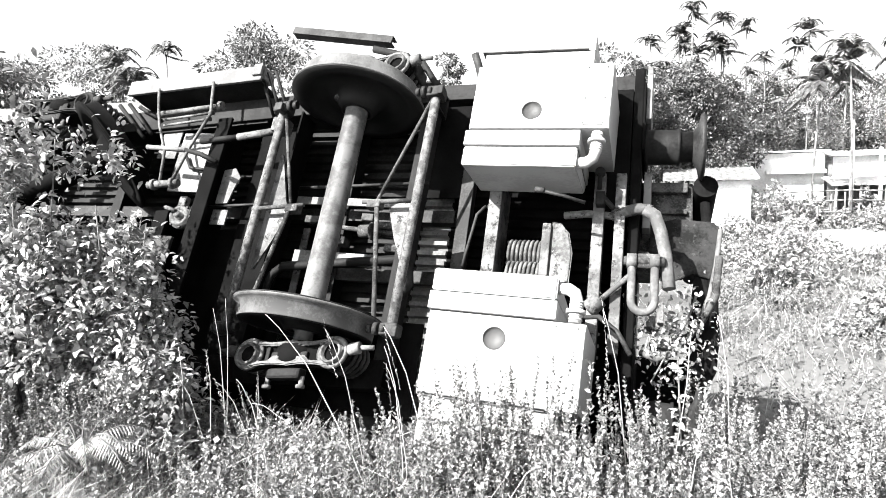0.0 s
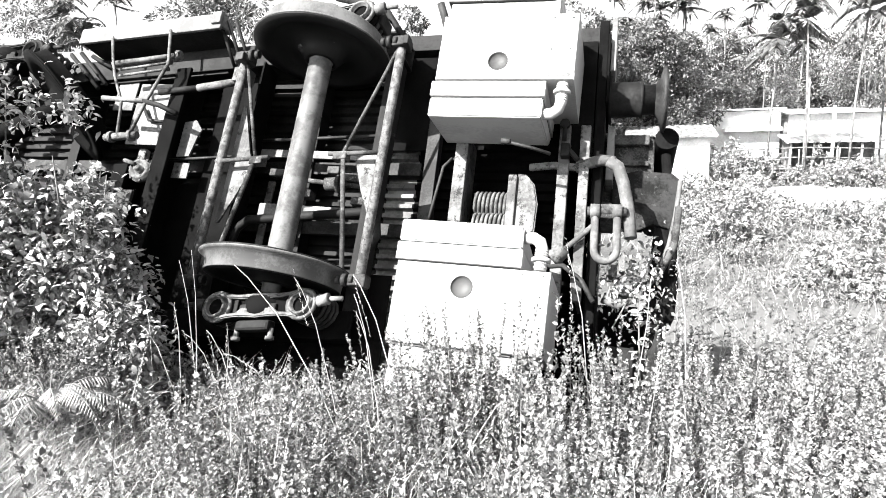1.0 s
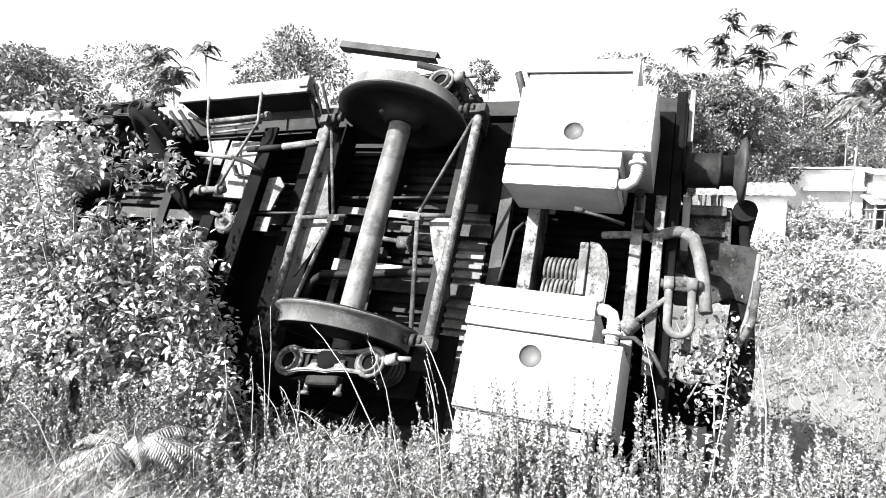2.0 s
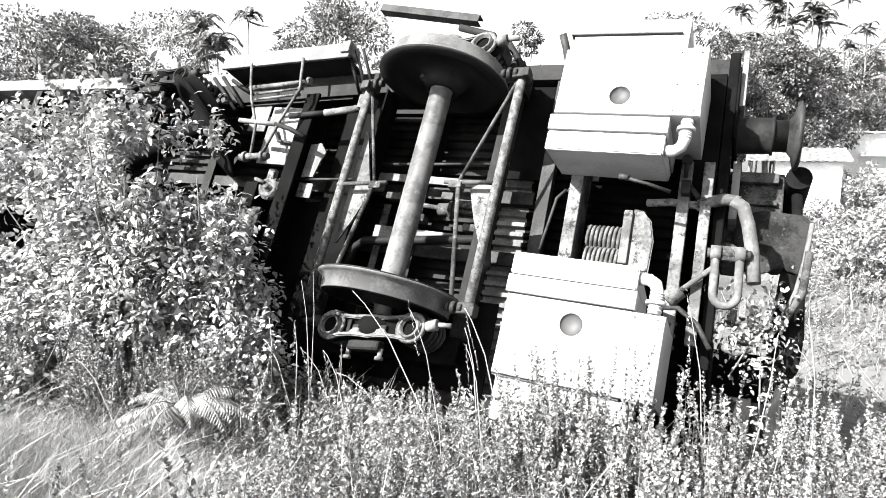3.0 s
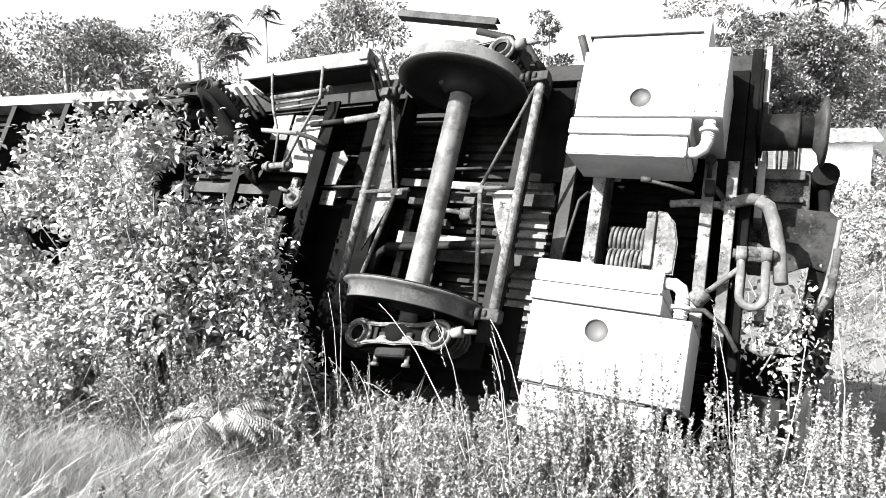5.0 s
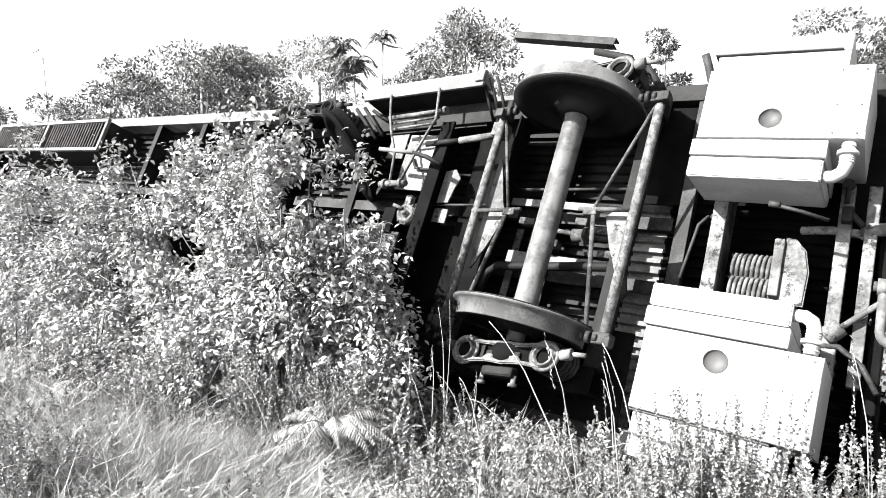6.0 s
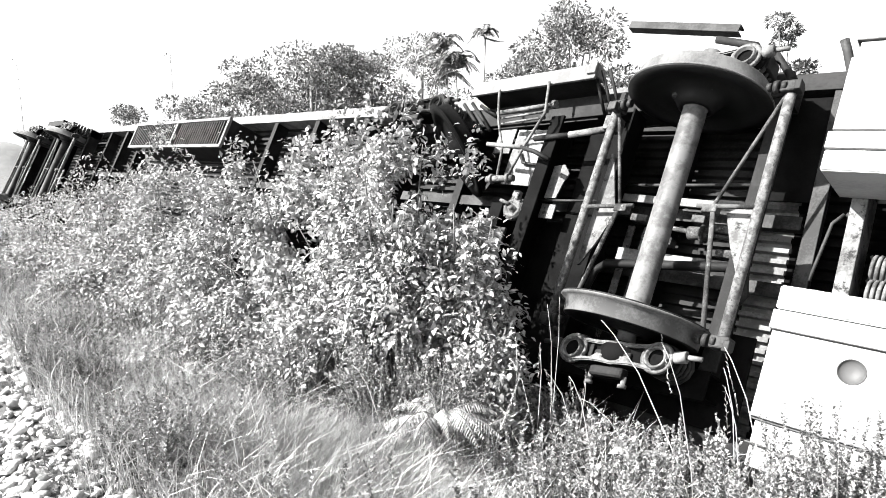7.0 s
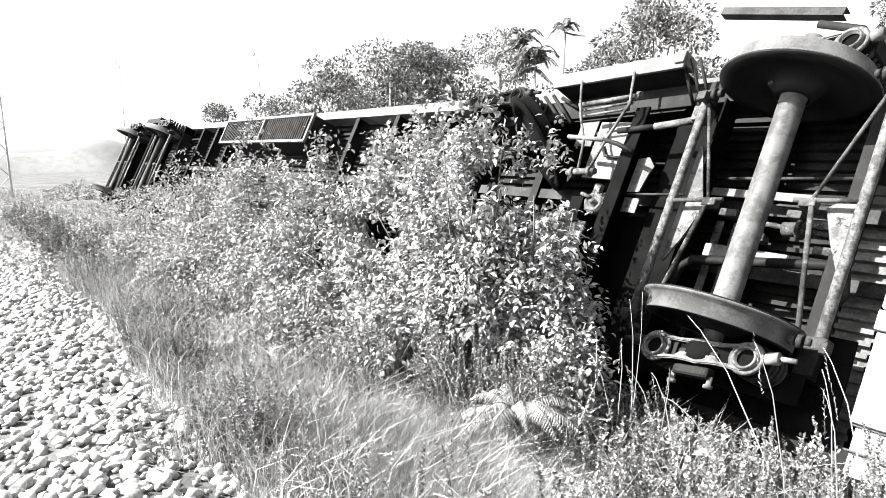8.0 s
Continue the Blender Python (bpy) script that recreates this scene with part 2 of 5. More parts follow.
for s in (-0.25, 0.25):
    part("longitudinal", many((box, -18.6, 0.7, 0.60, 0.79, s - 0.006, s + 0.006), (box, -18.6, 0.7, 0.59, 0.60, s - 0.05, s + 0.05)), IRON, coach)
# black blocks added beside the upper tank to carry the shade there
part("end_shade_block", many((box, 1.72, 1.985, 0.50, 0.79, 0.62, 1.26, 0.006), (box, 1.78, 1.985, 0.46, 0.5, 0.2, 1.2, 0.004)), SHADE_BLACK, coach)
part("end_plate", many((box, 2.078, 2.115, 0.46, 0.9, 0.98, 1.42, 0.004), (box, 2.078, 2.13, 0.62, 0.9, 0.2, 0.62, 0.004)), PALE, coach, "pale edge of the coach's end wall")
# draft beams behind the headstock
for x, w in ((1.07, 0.046), (1.80, 0.038), (1.94, 0.034)):
    part("draft_beam", many((box, x - w, x + w, 0.36, 0.42, -0.75, 0.5, 0.006), (box, x - 0.008, x + 0.008, 0.42, 0.79, -0.75, 0.5)), FLAKED, coach, "flaking pale draft beam")
part("draft_plate", many((box, 1.44, 1.50, 0.30, 0.80, -0.28, 0.10, 0.01), (box, 1.50, 1.56, 0.34, 0.78, -0.24, 0.06, 0.01)), FLAKED, coach)
for zc in (-0.04, -0.2):
    coil = bmesh.new()
    pts = []
    for i in range(9 * 14 + 1):
        a = math.tau * i / 14
        pts.append((1.16 + 0.28 * i / (9 * 14), 0.55 + 0.085 * math.sin(a), zc + 0.085 * math.cos(a)))
    sweep(coil, pts, 0.013, 6)
    part("coil_spring", coil, CAST, coach, "grimy drawgear coil spring")
for s in (-1, 1):
    z = s * 0.978 - 0.13
    b = part("buffer", made(lathe, (2.075, 0.65, z), (1, 0, 0), [(0, 0.18), (0.02, 0.18), (0.022, 0.13), (0.22, 0.125), (0.222, 0.135), (0.24, 0.135), (0.242, 0.11), (0.36, 0.11)], 28), BLACK, coach)
    part("buffer_head", made(lathe, (2.43, 0.65, z), (1, 0, 0), [(-0.03, 0.11), (0.0, 0.15), (0.02, 0.235), (0.04, 0.24), (0.055, 0.2), (0.062, 0.0)], 36), IRON, b, "worn round buffer head")
# gangway
part("gangway_plate", many((box, 1.99, 2.42, 0.86, 0.90, 0.10, 0.66, 0.01), (box, 2.0, 2.38, 0.80, 0.86, 0.56, 0.64, 0.006), (box, 2.0, 2.38, 0.82, 0.86, 0.40, 0.44, 0.006)), RUST, coach, "rusted gangway footplate")
for z, low in ((-0.70, 0.84), (0.60, 0.80)):
    rb = bmesh.new()
    sweep(rb, [(2.5, low - 0.02, z), (2.5, low, z), (2.5, low + 0.05, z), (2.5, 1.5, z), (2.5, 2.9, z)], 0.085, 16)
    box(rb, 1.97, 2.42, 0.9, 2.9, z - 0.05, z + 0.05, 0.01)
    part("gangway_bellows", rb, RUBBER, coach, "black rubber gangway tube")
fold = bmesh.new()
sweep(fold, [(2.5, 0.86, 0.5), (2.52, 0.84, 0.2), (2.55, 0.84, -0.1), (2.57, 0.86, -0.5), (2.55, 0.88, -0.7)], 0.035, 10)
part("gangway_sill", fold, RUBBER, coach)
# drawhook and screw coupling, sagging below the centre line
HOOK = (-0.035, 0, -0.055)


def sagged(*jobs):
    bm = many(*jobs)
    bmesh.ops.translate(bm, verts=bm.verts, vec=HOOK)
    return bm


part("draw_hook", sagged((box, 1.97, 2.09, 0.56, 0.64, -0.06, 0.03, 0.01), (sweep, arc(2.12, -0.02, 0.07, 200, -60, 0.6), 0.03, 8)), RUST, coach)
lk = bmesh.new()
sweep(lk, [(2.07, 0.3, -0.1), (2.075, 0.3, -0.36)] + arc(2.145, -0.365, 0.07, 180, 360, 0.3, 8) + [(2.215, 0.3, -0.36), (2.21, 0.3, -0.1)], 0.026, 10)
for e in (2.07, 2.21):
    lathe(lk, (e - 0.03, 0.3, -0.1), (1, 0, 0), [(0, 0.05), (0.06, 0.05)], 14)
bmesh.ops.translate(lk, verts=lk.verts, vec=HOOK)
sc = part("screw_coupling", lk, HOSE, coach, "pale hanging coupling link")
part("coupling_trunnion", sagged((sweep, [(2.02, 0.3, -0.1), (2.27, 0.3, -0.1)], 0.03, 10), (box, 2.1, 2.19, 0.28, 0.62, -0.15, -0.05, 0.012)), RUST, sc)
part("coupling_screw", sagged((sweep, [(2.06, 0.3, -0.2), (1.87, 0.32, -0.38)], 0.018, 8), (lathe, (1.89, 0.32, -0.36), (-0.7, 0.05, -0.66), [(0, 0.05), (0.1, 0.06), (0.11, 0.03)], 12)), FLAKED, sc)
# hoses
part("brake_pipe", sagged((sweep, [(1.6, 0.45, 0.27), (1.76, 0.4, 0.265), (1.94, 0.4, 0.25), (2.04, 0.38, 0.27)], 0.028, 8), (sweep, [(1.95, 0.39, 0.26), (2.09, 0.36, 0.29), (2.18, 0.35, 0.27)], 0.04, 10), (lathe, (1.93, 0.41, 0.262), (1, -0.3, -0.1), [(0, 0.045), (0.05, 0.045)], 8)), FLAKED, coach, "flaking metal brake pipe elbow")
part("brake_hose", sagged((sweep, [(2.14, 0.35, 0.28), (2.2, 0.35, 0.24), (2.24, 0.35, 0.12), (2.275, 0.35, -0.05), (2.30, 0.35, -0.26)], 0.042, 12)), HOSE, coach, "pale rubber brake hose")
part("air_hose", many((sweep, [(1.72, 0.3, -0.55), (1.86, 0.2, -0.56), (1.98, 0.15, -0.66), (2.06, 0.12, -0.8)], 0.016, 8)), IRON, coach)
part("feed_hose", many((sweep, [(2.59, 0.75, 0.05), (2.56, 0.7, -0.25), (2.48, 0.7, -0.42), (2.4, 0.7, -0.53), (2.16, 0.65, -0.62)], 0.025, 8)), RUST, coach)

# torn gangway curtain hanging down the coach's end
torn = bmesh.new()
slab(torn, [(2.12, 0.30), (2.3, 0.35), (2.55, 0.33), (2.6, 0.28), (2.56, -0.1), (2.42, -0.06), (2.3, -0.12), (2.14, -0.1)], 0.80, 0.825, 0.004)
part("gangway_curtain", torn, CURTAIN, coach, "torn gangway curtain mottled with rust stains and painted leaf shade")
torn = bmesh.new()
slab(torn, [(2.44, -0.02), (2.57, -0.05), (2.56, -0.5), (2.52, -0.95), (2.38, -0.95), (2.4, -0.4)], 0.83, 0.86, 0.004)
part("gangway_curtain", torn, RUBBER, coach, "black rubber gangway curtain")
part("gangway_curtain", many((sweep, [(2.60, 0.79, 0.27), (2.57, 0.79, 0.0), (2.53, 0.78, -0.22), (2.46, 0.77, -0.42), (2.37, 0.74, -0.6)], 0.017, 6)), HOSE, coach, "pale bent edge strip")
part("end_bracket", many((box, 2.12, 2.22, 0.55, 0.75, -0.52, -0.44, 0.008), (box, 2.16, 2.3, 0.6, 0.72, -0.64, -0.58, 0.008), (sweep, [(2.1, 0.6, -0.68), (2.2, 0.58, -0.72), (2.32, 0.6, -0.66)], 0.022, 8), (box, 2.2, 2.24, 0.5, 0.6, -0.5, -0.38, 0.006)), FLAKED, coach, "flaking pale end bracket")
plate = bmesh.new()
slab(plate, [(1.50, -0.32), (1.64, -0.32), (1.65, -0.1), (1.62, 0.04), (1.56, 0.11), (1.50, 0.12)], 0.33, 0.36, 0.01)
part("spring_plate", plate, FLAKED, coach, "pale rounded spring plate")
part("cable", many((sweep, [(0.98, 0.45, 0.28), (0.93, 0.42, 0.2), (0.9, 0.42, 0.0), (0.87, 0.42, -0.2)], 0.012, 6), (sweep, [(1.0, 0.45, 0.285), (1.05, 0.45, 0.25)], 0.02, 6)), IRON, coach)
part("isolating_valve", many((box, 1.78, 1.84, 0.3, 0.4, 0.24, 0.34, 0.008), (sweep, [(1.8, 0.32, 0.36), (1.8, 0.3, 0.46)], 0.016, 6), (lathe, (1.8, 0.32, 0.48), (0, -1, 0), [(0, 0.035), (0.03, 0.035)], 10), (sweep, [(1.83, 0.32, 0.3), (1.9, 0.33, 0.22)], 0.018, 6)), BLACK, coach)

# ---- waste tanks ----
def tank(label, zi, y0, s):
    """A tank seen on its bottom. zi: the edge of its deep body towards the coach's middle; s: the side it hangs on."""
    t = thing("waste_tank", label, "tank", (1.4, y0, zi), LYING, "waste tanks under the coach")
    xa, xb = 0.95, 1.86

    def block(bm, x0, x1, ya, yb, za, zb, bevel):
        lo, hi = sorted((zi + s * za, zi + s * zb))
        box(bm, x0, x1, ya, yb, lo, hi, bevel)

    shell_bm = bmesh.new()
    n, cx, cz, rr = 48, 1.36, zi + s * 0.13, 0.066
    zc, hx, hz = zi + s * 0.24, (xb - xa) / 2, 0.24
    xc = (xa + xb) / 2
    corners = sorted(math.atan2(ez * hz - (cz - zc), ex * hx - (cx - xc)) for ex in (-1, 1) for ez in (-1, 1))
    angles = sorted([k * math.tau / n - math.pi for k in range(n)] + corners)

    def rim(y, inset):
        out = []
        for a in angles:
            ca, sa_ = math.cos(a), math.sin(a)
            far = [((hx - inset) * (1 if ca > 0 else -1) - (cx - xc)) / ca if abs(ca) > 1e-6 else 9, ((hz - inset) * (1 if sa_ > 0 else -1) - (cz - zc)) / sa_ if abs(sa_) > 1e-6 else 9]
            d = min(far)
            out.append(shell_bm.verts.new((cx + d * ca, y, cz + d * sa_)))
        return out

    loops = [[shell_bm.verts.new((cx + rr * math.cos(a), y0, cz + rr * math.sin(a))) for a in angles], rim(y0, 0.01), rim(y0 + 0.004, 0.003), rim(y0 + 0.012, 0.0), rim(y0 + 0.62, 0.0)]
    for p, q in zip(loops, loops[1:]):
        for k in range(len(angles)):
            shell_bm.faces.new((p[k], p[(k + 1) % len(angles)], q[(k + 1) % len(angles)], q[k]))
    shell_bm.faces.new(loops[-1])
    bmesh.ops.recalc_face_normals(shell_bm, faces=shell_bm.faces)
    part("body", shell_bm, WHITE, t)
    part("ridge", many((block, xa - 0.02, xb - 0.17, y0 + 0.004, y0 + 0.6, -0.12, -0.012, 0.006)), WHITE, t)
    # sloping inner chamber
    lower = bmesh.new()
    q = [(y0 + 0.012, -0.13), (y0 + 0.012, -0.265), (y0 + 0.52, -0.22), (y0 + 0.6, -0.13)]
    a = [lower.verts.new((xa - 0.015, y, zi + s * z)) for y, z in q]
    b = [lower.verts.new((xb - 0.18, y, zi + s * z)) for y, z in q]
    fs = [lower.faces.new(a), lower.faces.new(b[::-1])] + [lower.faces.new((a[(i + 1) % 4], a[i], b[i], b[(i + 1) % 4])) for i in range(4)]
    bmesh.ops.recalc_face_normals(lower, faces=fs)
    bmesh.ops.bevel(lower, geom=list(lower.edges), offset=0.008, segments=2, affect="EDGES")
    part("inner_chamber", lower, WHITE, t)
    part("outer_ridge", many((block, xa + 0.02, xb - 0.14, y0 + 0.05, y0 + 0.58, 0.492, 0.614, 0.006)), WHITE, t)
    part("outer_chamber", many((block, xa + 0.02, xb - 0.14, y0 + 0.06, y0 + 0.58, 0.622, 0.74, 0.006)), WHITE, t)
    for za, zb in ((-0.012, 0.0), (-0.13, -0.12), (0.48, 0.492), (0.614, 0.622)):
        part("seam", many((block, xa, xb - 0.18, y0 + 0.03, y0 + 0.56, za, zb, 0.0)), DISH, t, "dark recessed seam")
    cap = bmesh.new()
    lathe(cap, (1.36, y0 + 0.003, zi + s * 0.13), (0, -1, 0), [(-0.06, 0.066), (0.006, 0.0665), (0.006, 0.0635), (-0.002, 0.061), (-0.012, 0.048), (-0.018, 0.028), (-0.02, 0.0)], 36)
    bmesh.ops.recalc_face_normals(cap, faces=cap.faces)
    part("inspection_cover", cap, DISH, t, "round dished dull steel inspection cover")
    part("bolted_plate", many((block, 1.68, 1.83, y0 - 0.006, y0, 0.02, 0.22, 0.002), (block, 1.69, 1.83, y0 - 0.005, y0, 0.25, 0.45, 0.002)), WHITE, t)
    for bx, bz in ((1.70, 0.03), (1.82, 0.03), (1.70, 0.21), (1.82, 0.21), (1.70, 0.44), (1.82, 0.44)):
        part("bolt", made(lathe, (bx, y0 - 0.006, zi + s * bz), (0, -1, 0), [(0, 0.006), (0.006, 0.005)], 6), DISH, t)
    elbow = bmesh.new()
    sweep(elbow, [(1.67, y0 + 0.08, zi - s * 0.21), (1.735, y0 + 0.07, zi - s * 0.21), (1.775, y0 + 0.06, zi - s * 0.185), (1.79, y0 + 0.05, zi - s * 0.14), (1.79, y0 + 0.05, zi - s * 0.01)], 0.036, 14)
    lathe(elbow, (1.79, y0 + 0.05, zi - s * 0.085), (0, 0, s), [(0, 0.056), (0.022, 0.056)], 16)
    for k in range(5):
        lathe(elbow, (1.79, y0 + 0.05, zi - s * (0.085 - 0.05 * math.cos(k))), (0, 0, s), [(0, 0.04), (0.008, 0.04)], 14)
    part("drain_elbow", elbow, WHITE, t, "pale drain elbow with a flange")
    return t


upper = tank("pale dusty steel waste tank under the coach's raised side", 0.585, -0.15, 1)
lower_tank = tank("pale dusty steel waste tank half sunk in weeds", -0.70, -0.27, -1)
part("handle_rod", many((sweep, [(1.42, 0.0, 0.22), (1.6, 0.02, 0.19), (1.74, 0.05, 0.16)], 0.012, 6), (sweep, [(1.42, 0.0, 0.22), (1.48, 0.0, 0.213)], 0.02, 6)), IRON, upper)
part("vent_pipe", many((sweep, [(0.92, 0.3, 0.95), (0.88, 0.2, 1.15), (0.84, 0.14, 1.28), (0.81, 0.1, 1.36)], 0.028, 10)), IRON, upper)


# ---- bogies ----
def wheelset(b, x, shift=0.0, turn=None, metal=IRON):
    def turned(bm, *args):
        lathe(bm, *args)
        if turn is not None:
            bm.transform(turn)

    # a turned wheelset is blackened: its shade is put into the colour
    ax = part("wheelset", made(turned, (x, 0, shift - 1.2), (0, 0, 1), [(0, 0.065), (0.25, 0.065), (0.26, 0.09), (0.44, 0.095), (0.46, 0.085), (1.94, 0.085), (1.96, 0.095), (2.14, 0.09)] + ([(2.15, 0.065), (2.4, 0.065)] if turn is None else []), 28), metal if turn is None else SHADE_BLACK, b, "dusty steel axle")
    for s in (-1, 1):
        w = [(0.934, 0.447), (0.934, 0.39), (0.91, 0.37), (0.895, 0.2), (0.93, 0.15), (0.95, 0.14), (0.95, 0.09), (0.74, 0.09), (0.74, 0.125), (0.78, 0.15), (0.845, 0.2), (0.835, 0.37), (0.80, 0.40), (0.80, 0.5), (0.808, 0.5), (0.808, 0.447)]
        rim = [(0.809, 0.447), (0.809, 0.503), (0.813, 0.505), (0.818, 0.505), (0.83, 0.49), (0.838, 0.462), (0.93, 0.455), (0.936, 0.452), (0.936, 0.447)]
        part("wheel", made(turned, (x, 0, shift), (0, 0, s), w, 72, True), TREAD if turn is None else SHADE_BLACK, ax, "grimy dark steel wheel")
        part("tyre", made(turned, (x, 0, shift), (0, 0, s), rim, 72, True), TYRE if turn is None else SHADE_BLACK, ax, "worn flanged tyre")


def axle_box(b, x, s, z, metal):
    """The saddle under an axle box with its two spring guides."""
    bm = bmesh.new()
    out = []
    for a in range(60, 301, 20):
        out.append((x - 0.298 + 0.108 * math.cos(radians(a)), z + 0.108 * math.sin(radians(a))))
    out += [(x - 0.15, z - 0.085), (x, z - 0.06), (x + 0.15, z - 0.085)]
    for a in range(240, 481, 20):
        out.append((x + 0.298 + 0.108 * math.cos(radians(a)), z + 0.108 * math.sin(radians(a))))
    out += [(x + 0.14, z + 0.075), (x, z + 0.095), (x - 0.14, z + 0.075)]
    slab(bm, out, -0.10, -0.03, 0.012)
    lathe(bm, (x, 0, z - 0.06 * s), (0, 0, s), [(0, 0.15), (0.1, 0.15), (0.14, 0.12), (0.15, 0.0)], 24)
    # the recessed body is coloured black for shade between the paler raised lips
    saddle = part("axle_box", bm, SHADE_BLACK, b, "oily cast axle box with two spring guides, its recess darkened for shade")
    for e in (1, -1):
        ks = [q / 8 for q in range(-8, 9)]
        outer = [(x + 0.298 * q, z + e * (0.082 + 0.012 * q * q - 0.012 * math.sin(math.pi * abs(q)))) for q in ks]
        inner = [(x + 0.298 * q, z + e * (0.044 + 0.016 * q * q - (0.03 if e < 0 and abs(q) < 0.45 else 0.0))) for q in reversed(ks)]
        band = bmesh.new()
        slab(band, outer + inner, -0.135, -0.09, 0.008)
        part("lip", band, metal, saddle, "worn raised lip of the casting")
    part("foot", many((box, x - 0.13, x + 0.13, -0.125, -0.09, z - 0.045, z + 0.01, 0.012), (box, x - 0.17, x - 0.14, -0.125, -0.09, z - 0.06, z + 0.04, 0.006), (box, x - 0.12, x + 0.12, -0.15, -0.05, z - 0.17, z - 0.1, 0.02)), BLACK, saddle)
    for k in (-0.1, 0.1):
        part("bolt", many((lathe, (x + k * 1.2, -0.1, z - 0.15), (0, 0, -1), [(0, 0.018), (0.05, 0.018), (0.052, 0.03), (0.075, 0.03)], 8)), FLAKED, saddle)
    for k in (-1, 1):
        part("guide_ring", made(lathe, (x + k * 0.298, -0.10, z), (0, -1, 0), [(0, 0.107), (0.02, 0.104), (0.026, 0.092), (0.022, 0.078), (0.02, 0.076), (0.048, 0.073), (0.054, 0.066), (0.05, 0.056), (0.0, 0.054)], 28), metal, saddle, "worn guide ring")
    for k in (-1, 1):
        # flat black disc in place of a hole, the dark inside painted on
        part("guide_hole_disc", made(lathe, (x + k * 0.298, -0.112, z), (0, -1, 0), [(0, 0.054), (0.004, 0.054)], 20), SHADE_BLACK, saddle)
        cs = bmesh.new()
        pts = [(x + k * 0.298 + 0.1 * math.cos(math.tau * i / 12), -0.05 + 0.33 * i / 60, z + 0.1 * math.sin(math.tau * i / 12)) for i in range(61)]
        sweep(cs, pts, 0.017, 6)
        part("primary_spring", cs, IRON, saddle)
        part("lug", many((sweep, [(x + k * 0.40, -0.09, z + 0.02), (x + k * 0.47, -0.09, z + 0.03)], 0.04, 10), (sweep, [(x + k * 0.47, -0.09, z + 0.03), (x + k * 0.56, -0.08, z + 0.03)], 0.017, 6)), PALE if k > 0 and metal == CAST else IRON, saddle)


def brake_beam(b, x, d):
    """Trussed beam beside a wheelset: d is the side on which its truss points."""
    y = -0.02
    bb = part("brake_beam", made(sweep, [(x, y, -0.86), (x, y, -0.2), (x, y, 0.4), (x, y, 0.93)], 0.034, 12), TUBE, b, "mottled brake beam tube")
    tip = x + d * 0.30
    part("truss_rod", many((sweep, [(x + d * 0.02, y, 0.86), (tip - d * 0.02, y - 0.01, 0.06)], 0.013, 8)), RUST, bb)
    part("truss_rod", many((sweep, [(tip - d * 0.02, y - 0.01, 0.03), (x + d * 0.13, y, -0.80)], 0.017, 8)), RUST, bb)
    part("strut", many((sweep, [(x - d * 0.03, y - 0.01, 0.04), (tip + d * 0.09, y - 0.01, 0.05)], 0.017, 8), (box, tip - 0.05, tip + 0.05, y - 0.03, y + 0.05, 0.0, 0.06, 0.008)), RUST, bb)
    head = 0.52 if d > 0 else 0.08
    web = bmesh.new()
    slab(web, [(x + d * 0.03, -0.40), (x + d * 0.03, head), (x + d * 0.05, head), (x + d * 0.17, min(0.15, head - 0.02)), (x + d * 0.22, 0.03), (x + d * 0.14, -0.2), (x + d * 0.05, -0.40)][::d], 0.05, 0.07)
    part("gusset", web, FLAKED, bb, "flaking pale gusset plate")
    for s in (-1, 1):
        zz = s * 0.87
        bl = bmesh.new()
        box(bl, x - 0.06, x + 0.06, y - 0.06, y + 0.06, zz - 0.03, zz + 0.05, 0.012)
        for i in range(3):
            lathe(bl, (x + d * 0.02 + i * d * 0.045, y - 0.045, zz + 0.01), (d, 0, 0), [(0, 0.03 + 0.012 * (i % 2)), (0.03, 0.03 + 0.012 * (i % 2))], 10)
        box(bl, x - d * 0.02 + 0.02, x - d * 0.02 + 0.06, y - 0.1, y - 0.02, zz - 0.05, zz + 0.02, 0.006)
        part("brake_block", bl, IRON, bb)


